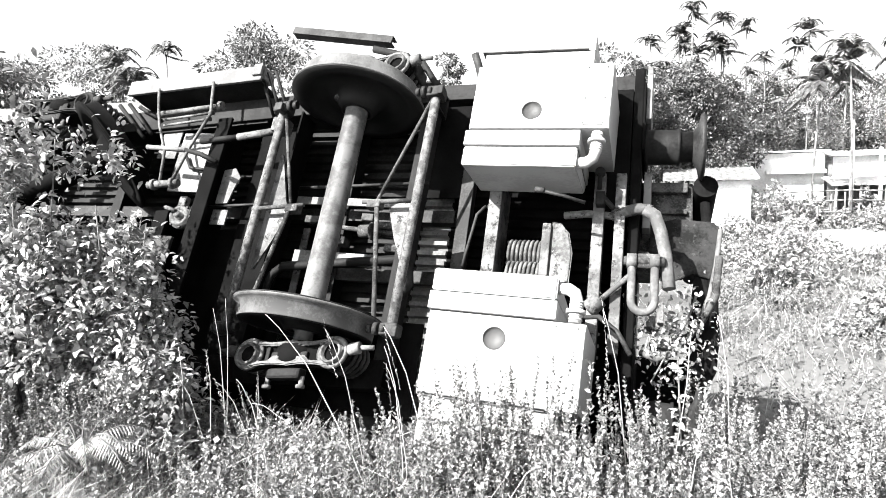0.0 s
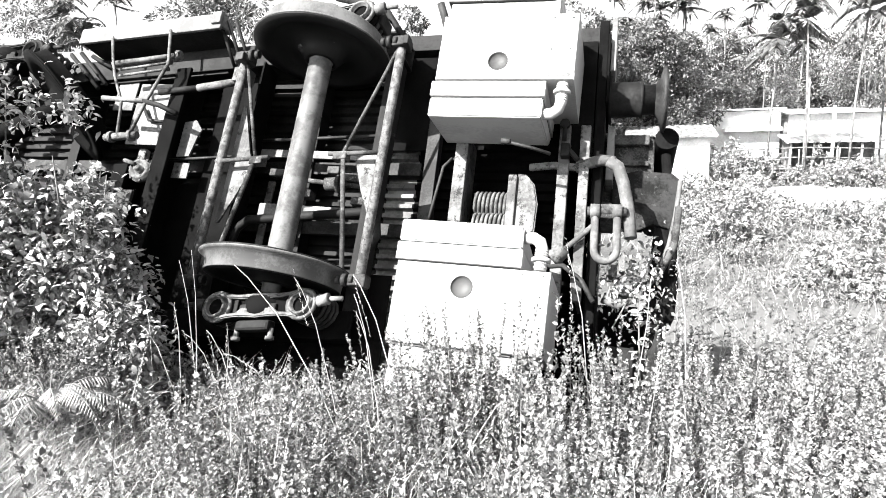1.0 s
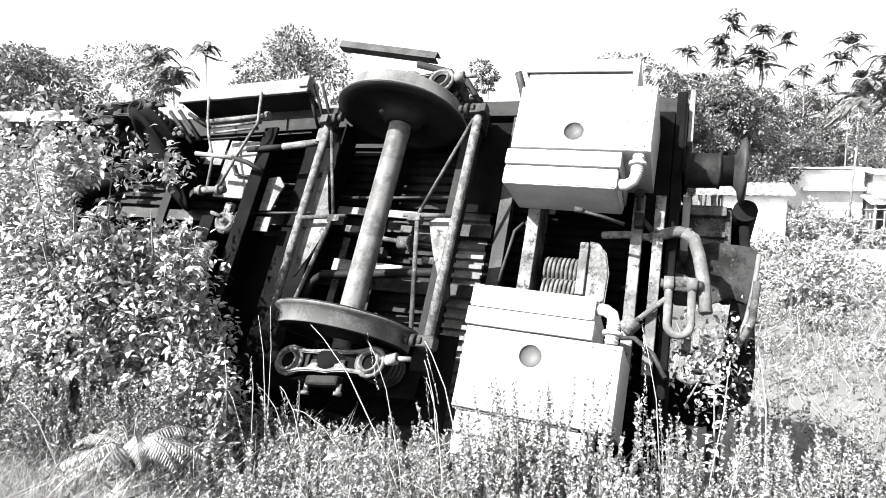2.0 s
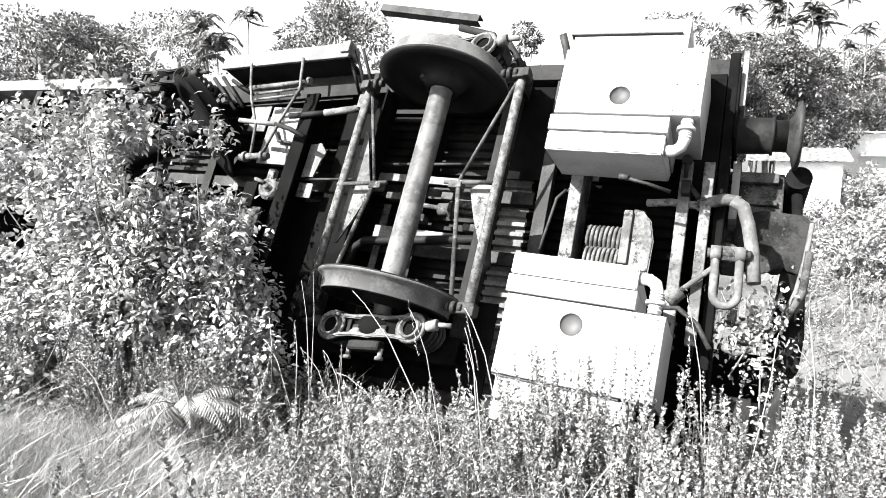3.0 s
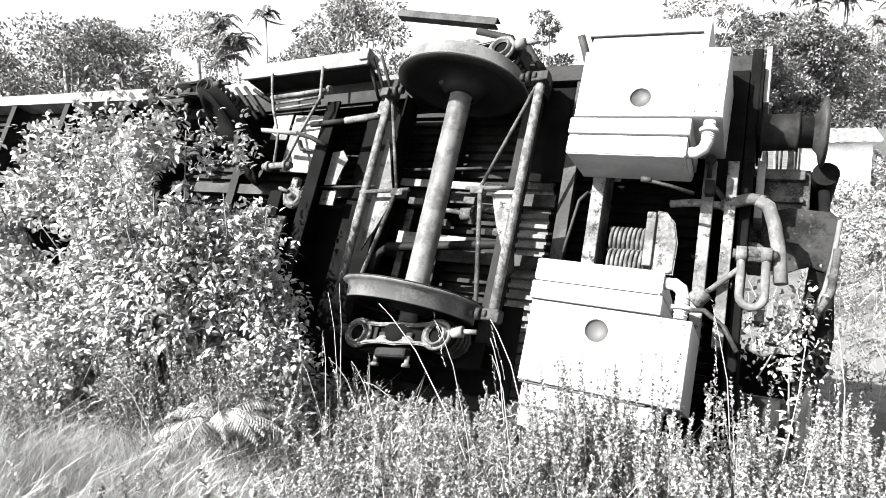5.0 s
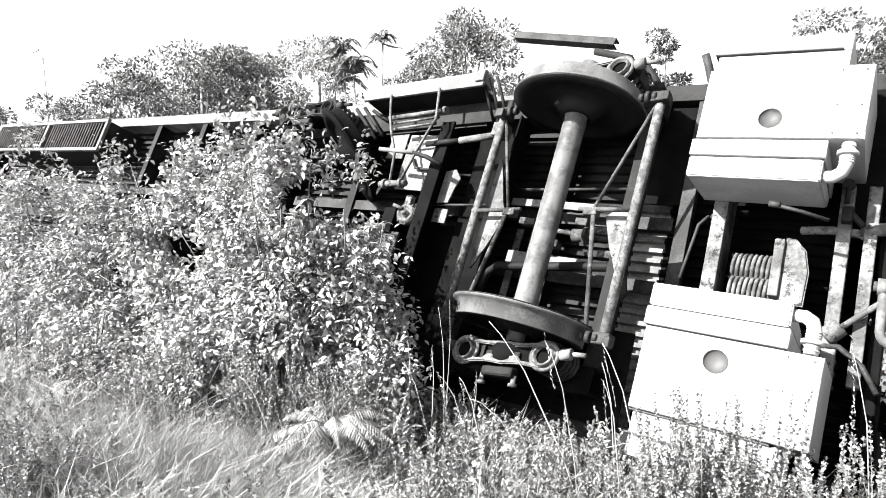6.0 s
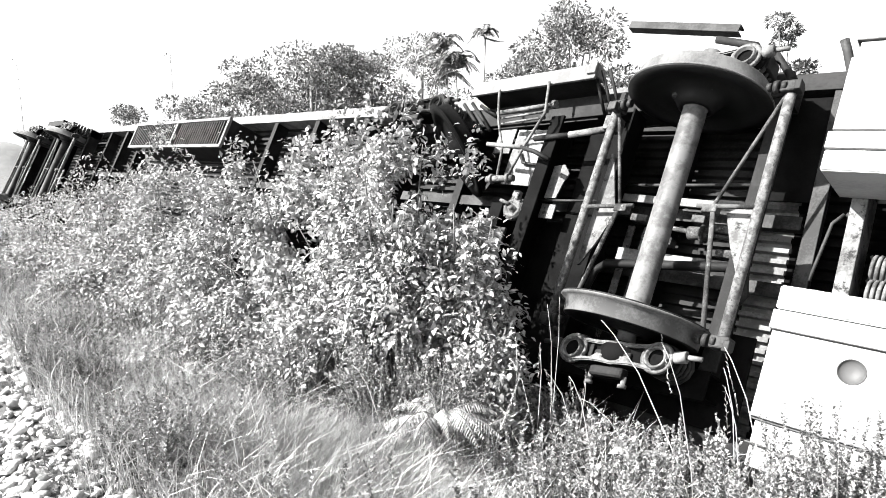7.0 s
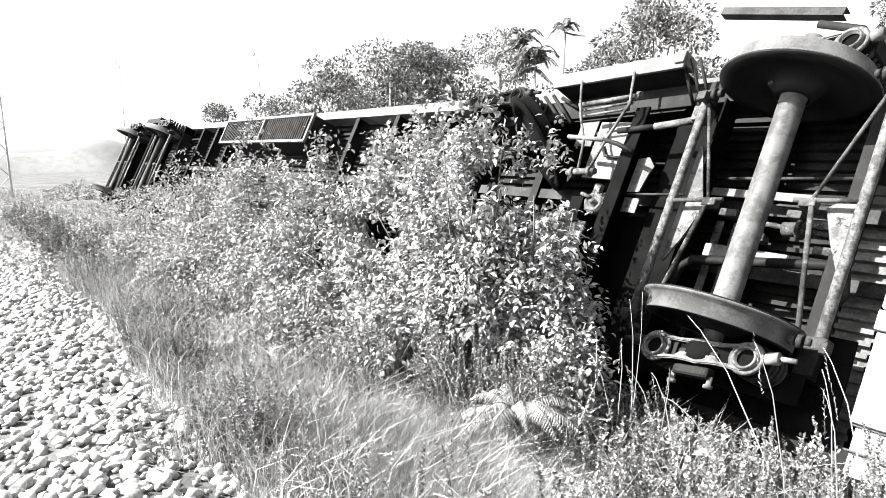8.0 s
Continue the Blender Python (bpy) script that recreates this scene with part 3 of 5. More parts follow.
def bogie(label, base, x0, wrecked):
    """x0: the near axle; the frame runs from it away from the near end. wrecked: its second wheelset has swung out."""
    b = thing("bogie", label, "bogie", (x0 - 1.448, 0, 0), base, "bogies of the coach")
    c = x0 - 1.448
    for x in (x0, x0 - 2.896):
        loose = wrecked and x < x0
        turn = None
        if loose:
            d = Vector((-0.5, -0.45, -0.75)).normalized()
            e = d.cross(Vector((0, 0, 1))).normalized()
            turn = Matrix.Translation((-2.3, 0.12, 0.5)) @ Matrix((e, e.cross(d), -d)).transposed().to_4x4() @ Matrix.Translation((-x, 0, -0.87))
            SKEW[0] = 0.0
        wheelset(b, x, 0.07 if wrecked and not loose else 0.0, turn, AXLE if wrecked else IRON)
        SKEW[0] = 0.09 if wrecked else 0.0
        for s in (-1, 1):
            if not (loose and s < 0):
                SKEW[0] = 0.135 if wrecked and not loose else SKEW[0]
                axle_box(b, x, s, s * 1.07 + 0.03, BLACK if loose else CAST)
        SKEW[0] = 0.09 if wrecked else 0.0
        if not loose:
            for d in (-1, 1):
                brake_beam(b, x - d * 0.62, d)
    for s in (-1, 1):
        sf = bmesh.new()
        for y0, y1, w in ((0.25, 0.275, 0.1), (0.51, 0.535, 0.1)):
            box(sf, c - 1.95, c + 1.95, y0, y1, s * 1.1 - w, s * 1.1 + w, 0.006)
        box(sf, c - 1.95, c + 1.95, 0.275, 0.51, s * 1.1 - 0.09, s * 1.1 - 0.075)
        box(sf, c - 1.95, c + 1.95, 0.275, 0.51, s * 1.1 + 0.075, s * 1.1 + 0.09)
        # lower frame gets the blacker colour, with the shade down there put in
        part("side_frame", sf, SHADE_BLACK if s < 0 else BLACK, b)
        # spring beam with its plate and hangers
        z = 1.28 if s > 0 else -1.2
        sb = bmesh.new()
        box(sb, c - 0.84, c + 0.5, 0.0, 0.03, z - 0.07, z + 0.07, 0.008)
        box(sb, c - 0.80, c + 0.46, 0.03, 0.2, z + 0.045, z + 0.06)
        box(sb, c + 0.42, c + 0.5, -0.02, 0.16, z - 0.03, z + 0.075, 0.008)
        part("spring_beam", sb, PALE if wrecked else BLACK, b, "pale worn spring beam")
        part("beam_web", many((box, c - 0.82, c + 0.48, 0.04, 0.3, z - 0.06, z - 0.045), (box, c - 0.8, c + 0.46, 0.28, 0.3, z - 0.3, z - 0.06)), BLACK, b)
        for k in (0.5, 0.57, 0.64):
            part("hanger_bar", made(sweep, [(c + k - 0.05, 0.05, z + 0.03), (c + k + 0.05, 0.25, z - 0.3)], 0.014, 6), BLACK, b)
    # transoms, their plate and the bolster are coloured black for the recess's deep shade
    for d in (-1, 1):
        part("end_beam", many((box, c + d * 1.92 - 0.06, c + d * 1.92 + 0.06, 0.26, 0.285, -1.0, 1.0, 0.006), (box, c + d * 1.92 - 0.005, c + d * 1.92 + 0.005, 0.285, 0.5, -1.0, 1.0)), BLACK, b)
        head = 0.14 if wrecked and d < 0 else 0.96
        part("transom", many((box, c + d * 0.17 - 0.065, c + d * 0.17 + 0.065, 0.12, 0.15, -1.05, head, 0.006), (box, c + d * 0.17 - 0.065, c + d * 0.17 - 0.05, 0.15, 0.5, -1.05, head)), SHADE_BLACK, b)
    part("transom_plate", many((box, c + 0.36, c + 0.84, 0.40, 0.42, -1.0, 1.05, 0.006), (box, c + 0.83, c + 0.845, 0.2, 0.4, -1.0, 1.0)), SHADE_BLACK, b)
    part("bolster", made(box, c - 0.5, c + 0.4, 0.46, 0.62, -1.2, 0.10, 0.02), SHADE_BLACK, b)
    part("bolster_end", made(box, c - 0.6, c + 0.4, 0.46, 0.6, 1.08, 1.3, 0.01), BLACK, b)
    return b


near_bogie = bogie("dark oily two-axle bogie hanging from the overturned coach", LYING, 0.0, True)
SKEW[0] = 0.0
far_bogie = bogie("dark two-axle bogie at the far end of the overturned coach", BODY, -14.85, False)

# gear hung in the middle of the near bogie
nb = near_bogie
part("hanger_strap", many((sweep, [(-1.93, -0.02, 1.05), (-1.86, -0.02, 0.85), (-1.79, -0.02, 0.69), (-1.66, -0.01, 0.46), (-1.62, 0.0, 0.2)], 0.012, 8)), FLAKED, nb, "bent steel hanger strap")
part("hanger_strap", many((sweep, [(-1.38, -0.02, 1.1), (-1.34, -0.02, 0.92), (-1.31, -0.02, 0.8), (-1.42, -0.01, 0.5), (-1.5, 0.0, 0.2)], 0.013, 8)), FLAKED, nb, "bent steel hanger strap")
for x0, z0, x1, z1, r in ((-1.92, 0.84, -1.29, 0.915, 0.022), (-1.84, 0.785, -1.36, 0.85, 0.011), (-1.82, 0.73, -1.37, 0.79, 0.011)):
    part("tie_tube", many((sweep, [(x0, 0.05, z0), (x1, 0.05, z1)], r, 8), (sweep, [(x1 - 0.03, 0.05, z1), (x1 + 0.01, 0.05, z1)], r * 1.7, 8)), FLAKED, nb)
for x0, z0, x1, z1 in ((-2.56, 1.03, -2.18, 0.71), (-2.45, 1.04, -2.11, 0.75), (-2.32, 1.01, -2.08, 0.9)):
    part("diagonal_stay", made(sweep, [(x0, 0.2, z0), (x1, 0.22, z1)], 0.02, 6), BLACK, nb)
part("lever_bar", many((sweep, [(-1.85, -0.01, 0.495), (-1.45, -0.01, 0.47)], 0.021, 8)), PALE, nb, "pale lever bar")
part("lever_tail", many((sweep, [(-1.45, -0.01, 0.47), (-1.3, 0.0, 0.44), (-1.14, 0.02, 0.38)], 0.02, 8)), BLACK, nb)
part("pivot_pin", many((sweep, [(-1.72, 0.0, 0.155), (-1.43, 0.0, 0.185)], 0.03, 10), (lathe, (-1.68, 0, 0.16), (1, 0, 0.1), [(0, 0.045), (0.03, 0.045)], 10), (lathe, (-1.5, 0, 0.178), (1, 0, 0.1), [(0, 0.045), (0.03, 0.045)], 10)), FLAKED, nb)
part("side_panel", made(box, -2.05, -1.85, 0.30, 0.315, 0.55, 0.85, 0.004), PALE, nb, "pale dusty underframe panel")
part("side_panel", made(box, -1.82, -1.36, 0.30, 0.315, 0.24, 0.80, 0.004), PALE, nb, "pale dusty underframe panel")
gap = bmesh.new()
slab(gap, [(-1.235, 0.42), (-1.13, 0.44), (-1.06, 0.36), (-1.09, 0.28), (-1.12, 0.13), (-1.235, 0.12)], 0.24, 0.255, 0.0)
part("gap_plate", gap, PALE, nb, "torn pale plate")
part("gap_plate", made(box, -1.235, -1.09, 0.24, 0.255, -0.06, 0.07, 0.003), FLAKED, nb, "torn pale plate")
part("panel_pipe", many((sweep, [(-1.7, 0.27, 0.56), (-1.62, 0.27, 0.45), (-1.4, 0.27, 0.43)], 0.014, 6), (sweep, [(-1.42, 0.28, 0.8), (-1.44, 0.28, 0.28)], 0.012, 6)), IRON, nb)
part("hanger_rod", many((sweep, [(-1.43, 0.1, 0.61), (-1.06, 0.1, 0.65)], 0.026, 8)), BLACK, nb)
part("hanger_rod", many((sweep, [(-1.08, 0.1, 0.65), (-0.62, 0.08, 0.71)], 0.03, 8), (box, -0.72, -0.6, 0.0, 0.12, 0.66, 0.78, 0.01)), FLAKED, nb)
valve = part("slack_adjuster", many((lathe, (-1.43, 0.16, -0.05), (0.1, -1, 0.0), [(0, 0.1), (0.03, 0.1), (0.034, 0.085), (0.06, 0.082), (0.064, 0.06), (0.05, 0.05), (0.05, 0.03), (0.09, 0.028), (0.1, 0.0)], 24), (box, -1.47, -1.40, 0.1, 0.16, 0.03, 0.12, 0.01)), FLAKED, nb, "dusty ringed slack adjuster head")
for k in range(6):
    part("bolt", made(lathe, (-1.43 + 0.091 * math.cos(k), 0.128, -0.05 + 0.091 * math.sin(k)), (0, -1, 0), [(0, 0.012), (0.014, 0.012)], 6), IRON, valve)
part("spindle", many((sweep, [(-1.43, 0.06, -0.03), (-1.53, 0.05, -0.005)], 0.016, 8)), FLAKED, valve)
part("arm", many((sweep, [(-1.72, 0.0, -0.25), (-1.47, 0.0, -0.23)], 0.035, 10), (box, -1.69, -1.64, 0.0, 0.05, -0.6, -0.25, 0.006)), FLAKED, nb)
part("arm_plate", many((box, -1.62, -1.36, 0.03, 0.06, -0.66, -0.25, 0.006)), IRON, nb)
part("lower_panel", many((box, -1.75, -1.3, 0.05, 0.07, -1.05, -0.62, 0.01)), FLAKED, nb, "rust-blotched pale plate")
part("cross_rod", made(sweep, [(-1.5, 0.3, 0.1), (-0.6, 0.2, 0.13)], 0.012, 6), IRON, nb)
# brake rigging behind the near axle
part("pull_rod", many((box, -0.62, 0.3, 0.44, 0.46, 0.235, 0.30, 0.004)), PALE, nb, "flat pale pull rod")
part("pull_rod", many((sweep, [(-0.65, 0.42, 0.36), (0.5, 0.42, 0.44)], 0.014, 6)), IRON, nb)
part("pull_rod", many((box, -0.5, 0.2, 0.4, 0.42, -0.27, -0.17, 0.004)), PALE, nb, "flat pale pull rod")
part("guard_loop", many((sweep, [(-0.62, 0.3, -0.62), (-0.58, 0.3, -0.42), (-0.5, 0.3, -0.345), (0.44, 0.3, -0.225), (0.52, 0.3, -0.26), (0.55, 0.3, -0.4), (0.5, 0.3, -0.5)], 0.035, 8)), BLACK, nb)
part("brake_cylinder", many((sweep, [(0.0, 0.45, 0.03), (0.16, 0.45, 0.04)], 0.05, 12), (lathe, (0.1, 0.45, 0.035), (1, 0, 0), [(0, 0.07), (0.03, 0.07)], 14), (sweep, [(-0.3, 0.45, 0.06), (0.34, 0.45, 0.02)], 0.02, 8)), RUST, nb)
for x0, z0, w in ((-0.42, 0.1, 0.07), (-0.3, -0.05, 0.05), (0.22, 0.08, 0.08), (0.05, 0.14, 0.05), (0.3, -0.1, 0.06), (-0.15, -0.06, 0.05)):
    part("bracket", many((box, x0 - w, x0 + w, 0.42, 0.52, z0 - 0.03, z0 + 0.03, 0.008)), RUST, nb)
for x0 in (-0.5, -0.36, 0.36):
    part("stay_plate", many((box, x0 - 0.03, x0 + 0.03, 0.5, 0.52, -0.9, 0.05, 0.004)), FLAKED, nb)
# step board above the raised wheel
step = bmesh.new()
box(step, -0.88, 0.08, 0.14, 0.152, 1.605, 1.67, 0.003)
box(step, -0.88, 0.08, 0.152, 0.22, 1.66, 1.67, 0.002)
box(step, -0.88, 0.08, 0.152, 0.22, 1.605, 1.615, 0.002)
bmesh.ops.rotate(step, verts=step.verts, cent=(-0.4, 0.15, 1.63), matrix=Matrix.Rotation(radians(9), 3, "Y"))
part("step_board", step, IRON, nb, "loose channel-section footboard")
part("step_bracket", many((sweep, [(-0.1, 0.2, 1.52), (0.2, 0.22, 1.45), (0.3, 0.22, 1.3)], 0.03, 8), (box, 0.36, 0.42, 0.0, 0.2, 1.12, 1.24, 0.01), (sweep, [(0.4, 0.1, 1.3), (0.55, 0.12, 1.1)], 0.025, 8)), BLACK, nb)

# ---- battery box far along the underframe ----
bat = thing("battery_box", "black louvred battery box with a pale frame under the coach", "battery box", (-9.5, 0.5, 0.9), BODY)
part("case", made(box, -11.4, -7.6, 0.26, 0.85, 0.70, 1.19, 0.02), BLACK, bat)
for zz in (0.69, 1.16):
    part("frame_rail", made(box, -11.45, -7.58, 0.2, 0.25, zz, zz + 0.05, 0.005), PALE, bat, "pale frame rail")
for xx in (-11.45, -9.55, -7.64):
    part("frame_post", made(box, xx, xx + 0.07, 0.202, 0.248, 0.74, 1.16, 0.005), PALE, bat, "pale frame post")
for i in range(44):
    x = -11.35 + i * 0.083
    if abs(x + 9.5) > 0.09:
        part("slat", made(box, x, x + 0.03, 0.22, 0.258, 0.745, 1.155), IRON, bat)


# ---- plants ----
rng = np.random.default_rng(5)


def leaf_mesh(base, along, across, normal, length, width, fold=0.25):
    """Folded pointed leaves from arrays: base points, unit vectors along, across and normal, and sizes."""
    n = len(base)
    L, W = length[:, None], width[:, None]
    mid = base + along * L * 0.45 
    v = np.stack([base, mid + across * W * 0.5 + normal * W * fold, base + along * L, mid - across * W * 0.5 + normal * W * fold], 1).reshape(-1, 3)
    i = np.arange(n)[:, None] * 4
    f = np.concatenate([i + np.array([[0, 1, 2]]), i + np.array([[0, 2, 3]])], 1).reshape(-1, 3)
    return v, f


def round_leaf_mesh(base, along, across, normal, length, width):
    """Pointed oval leaves of four triangles that fold along the middle and curl down at the tip."""
    n = len(base)
    L, W = length[:, None], width[:, None]
    up = normal * W
    v = np.stack([base, base + along * L * 0.3 + across * W * 0.5 + up * 0.14, base + along * L * 0.68 + across * W * 0.36 + up * 0.06, base + along * L - up * 0.3, base + along * L * 0.68 - across * W * 0.36 + up * 0.06, base + along * L * 0.3 - across * W * 0.5 + up * 0.14], 1).reshape(-1, 3)
    i = np.arange(n)[:, None] * 6
    f = np.concatenate([i + np.array([[0, 1, 5]]), i + np.array([[1, 2, 5]]), i + np.array([[2, 4, 5]]), i + np.array([[2, 3, 4]])], 1).reshape(-1, 3)
    return v, f


def frames(along):
    along = along / np.linalg.norm(along, axis=1, keepdims=True)
    r = rng.normal(size=along.shape)
    across = np.cross(along, r)
    across /= np.linalg.norm(across, axis=1, keepdims=True)
    return along, across, np.cross(across, along)


def flat_frames(along, tilt=0.5):
    """Leaves whose faces look mostly up."""
    along = along / np.linalg.norm(along, axis=1, keepdims=True)
    up = np.array([[0, 0, 1.0]]) + rng.normal(size=along.shape) * tilt
    across = np.cross(up, along)
    across /= np.linalg.norm(across, axis=1, keepdims=True) + 1e-9
    return along, across, np.cross(along, across)


def blade_mesh(base, top, bend, width):
    """Grass blades of two segments."""
    n = len(base)
    side = np.cross(top - base, rng.normal(size=base.shape))
    side = side / (np.linalg.norm(side, axis=1, keepdims=True) + 1e-9) * width[:, None]
    mid = (base + top) / 2 + bend
    v = np.stack([base - side, base + side, mid + side * 0.8, mid - side * 0.8, top], 1).reshape(-1, 3)
    i = np.arange(n)[:, None] * 5
    q = np.concatenate([i + np.array([[0, 1, 2]]), i + np.array([[0, 2, 3]]), i + np.array([[3, 2, 4]])], 1).reshape(-1, 3)
    return v, q


def joined(*pairs):
    vs, fs, k = [], [], 0
    for v, f in pairs:
        vs.append(v)
        fs.append(f + k)
        k += len(v)
    return np.concatenate(vs), np.concatenate(fs)


def tri_object(name, v, f, mat, parent=None):
    me = bpy.data.meshes.new(name)
    me.vertices.add(len(v))
    me.vertices.foreach_set("co", np.asarray(v, np.float32).ravel())
    me.loops.add(len(f) * 3)
    me.loops.foreach_set("vertex_index", np.asarray(f, np.int32).ravel())
    me.polygons.add(len(f))
    me.polygons.foreach_set("loop_start", np.arange(len(f), dtype=np.int32) * 3)
    me.update(calc_edges=True)
    me.materials.append(mat)
    ob = new(name, me)
    ob.parent = parent
    return ob


def heights(x, y):
    return np.array([height(a, b) for a, b in zip(x, y)])


def edge(x):
    """Where the ballast gives way to grass."""
    return -3.0 - 0.43 * ease(-5.5, -1.2, x) + 0.14 * noise.noise((x * 0.6, 3.0, 0)) + 0.1 * noise.noise((x * 2.2, 7.0, 0))


def edges(x):
    return np.array([edge(a) for a in x])


def weed_patch(name, label, xs, ys, low, high, leaf, per, mat=WEED, rise=(0.25, 1.6), spike=False, on_stones=False):
    """Upright weeds: stems ringed with small leaves, thickest near the tip."""
    lump = np.array([noise.noise((p * 1.7, q * 1.7, 2.0)) + 0.6 * noise.noise((p * 5.0, q * 5.0, 9.0)) for p, q in zip(xs, ys)])
    stay = (lump > -0.10) & (on_stones | (ys > edges(xs) + 0.12 * np.abs(rng.normal(size=len(xs))))) & (np.hypot((xs - 11.5) / 5, (ys - 31) / 7) > 1) & (np.hypot(xs + 0.36, ys + 1.98) > 0.16)
    xs, ys, lump = xs[stay], ys[stay], lump[stay]
    z = heights(xs, ys)
    n = len(xs)
    h = rng.uniform(low, high, n) * (0.8 + 0.6 * lump)
    lean = rng.normal(size=(n, 2)) * 0.16
    base = np.stack([xs, ys, z], 1)
    topv = np.stack([lean[:, 0] * h, lean[:, 1] * h, h], 1)
    if spike:
        # whorls of leaves at nodes up the stem, closing towards the tip
        nodes = per // 6
        k = 1 - (np.arange(per) // 6 / nodes)[None] ** 1.1 * 0.85 + rng.uniform(-0.02, 0.02, (n, per))
    else:
        k = rng.uniform(0.1, 1.0, (n, per)) ** 0.6
    p = base[:, None] + topv[:, None] * k[..., None]
    p += rng.normal(size=p.shape) * (0.0025 if spike else 0.008)
    ang = rng.uniform(0, math.tau, (n, per))
    up = rng.uniform(rise[0], rise[1], (n, per))
    along = np.stack([np.cos(ang), np.sin(ang), up], -1).reshape(-1, 3)
    a, c, nn = flat_frames(along, 0.5)
    ln = (leaf * rng.uniform(0.6, 1.3, (n, per)) * (1.25 - 0.6 * k)).ravel()
    leaves = leaf_mesh(p.reshape(-1, 3), a, c, nn, ln, ln * rng.uniform(0.6 if spike else 0.35, 0.95 if spike else 0.6, len(ln)))
    stems = blade_mesh(base, base + topv, rng.normal(size=(n, 3)) * 0.015, np.full(n, 0.0035))
    v, f = joined(leaves, stems)
    return tagged(tri_object(name, v, f, mat), label, "weeds", "", "stuff")


def scatter(n, x0, x1, y0, y1):
    return rng.uniform(x0, x1, n), rng.uniform(y0, y1, n)


# spiky weeds in front of the coach
WEEDS = "dense spiky weeds with small pale leaves on the bank"
SPIKY = (WEED, (0.4, 1.5), True)


def thinned(n, x0, x1, y0, y1, keep):
    """Scattered points with most of those left out that lie where the pale grass stands."""
    x, y = scatter(n, x0, x1, y0, y1)
    grassy = (np.hypot((x + 0.5) / 0.8, (y + 2.35) / 0.6) < 1) | (np.hypot((x + 1.9) / 0.8, (y + 2.65) / 0.4) < 1)
    ok = ~grassy | (rng.uniform(size=n) < keep)
    return x[ok], y[ok]


x, y = thinned(900, -2.4, 1.3, -3.2, -0.9, 0.3)
weed_patch("weeds", WEEDS, x, y, 0.1, 0.26, 0.034, 36)
x, y = thinned(1150, -2.4, 1.3, -3.2, -1.0, 0.15)
weed_patch("weeds", WEEDS, x, y, 0.32, 0.68, 0.021, 150, *SPIKY)
x, y = scatter(800, 0.9, 3.6, -3.1, -0.9)
weed_patch("weeds", WEEDS, x, y, 0.12, 0.34, 0.036, 40)
x, y = scatter(1250, 0.9, 3.6, -3.1, -1.15)
weed_patch("weeds", WEEDS, x, y, 0.42, 0.9, 0.022, 168, *SPIKY)
x, y = scatter(240, 0.6, 1.75, -1.5, -1.1)
weed_patch("weeds", WEEDS, x, y, 0.5, 0.85, 0.021, 186, *SPIKY)
x, y = scatter(620, 2.4, 3.9, -1.4, 0.4)
weed_patch("weeds", WEEDS, x, y, 0.4, 0.8, 0.024, 120, *SPIKY)
x, y = scatter(110, 1.7, 2.9, -1.6, -0.8)
weed_patch("weeds", WEEDS, x, y, 0.7, 1.05, 0.021, 186, *SPIKY)
x, y = scatter(420, -2.0, -0.25, -1.9, -1.35)
weed_patch("weeds", WEEDS, x, y, 0.5, 0.95, 0.021, 186, *SPIKY)
x, y = scatter(600, -0.9, 0.75, -1.25, -0.55)
weed_patch("weeds", WEEDS, x, y, 0.2, 0.5, 0.045, 40)
x, y = scatter(1000, -14, -1.6, -3.2, -2.0)
weed_patch("weeds", WEEDS, x, y, 0.12, 0.34, 0.044, 30)
x, y = thinned(1500, -8, -1.0, -3.25, -1.8, 0.15)
weed_patch("weeds", WEEDS, x, y, 0.25, 0.6, 0.021, 138, *SPIKY)
x, y = scatter(380, -2.9, -1.0, -3.15, -2.45)
weed_patch("weeds", WEEDS, x, y, 0.25, 0.5, 0.021, 138, *SPIKY)
x, y = scatter(900, -20, -8, -3.1, -1.8)
weed_patch("weeds", WEEDS, x, y, 0.3, 0.7, 0.05, 60, *SPIKY)
x, y = scatter(5000, -60, -15, -2.9, 8)
weed_patch("weeds", "scrubby weeds along the line", x, y, 0.15, 0.6, 0.12, 14, GRASS)
x, y = scatter(2600, -60, -11, -6.5, -2.7)
weed_patch("weeds", "pale tufts straggling over the stones far along the line", x, y, 0.08, 0.3, 0.09, 14, GRASS, (0.25, 1.6), False, True)
x, y = scatter(260, -11, -1.5, -3.6, -2.8)
weed_patch("weeds", "small weeds straggling into the edge of the ballast", x, y, 0.06, 0.2, 0.035, 26, WEED, (0.25, 1.6), False, True)
x, y = scatter(6000, 3, 30, 12, 40)
weed_patch("weeds", "scrubby weeds over the field", x, y, 0.2, 0.7, 0.16, 14)
x, y = scatter(2600, 2.7, 10, -2.4, 2.5)
weed_patch("weeds", "leafy pale weeds beyond the coach's end", x, y, 0.25, 0.6, 0.04, 42)
x, y = scatter(1400, 2.6, 8, -2.6, 2.5)
weed_patch("weeds", "leafy pale weeds beyond the coach's end", x, y, 0.35, 0.8, 0.034, 84, *SPIKY)
x, y = scatter(3600, 2.7, 16, 2, 14)
weed_patch("weeds", "leafy pale weeds beyond the coach's end", x, y, 0.3, 0.75, 0.065, 26)

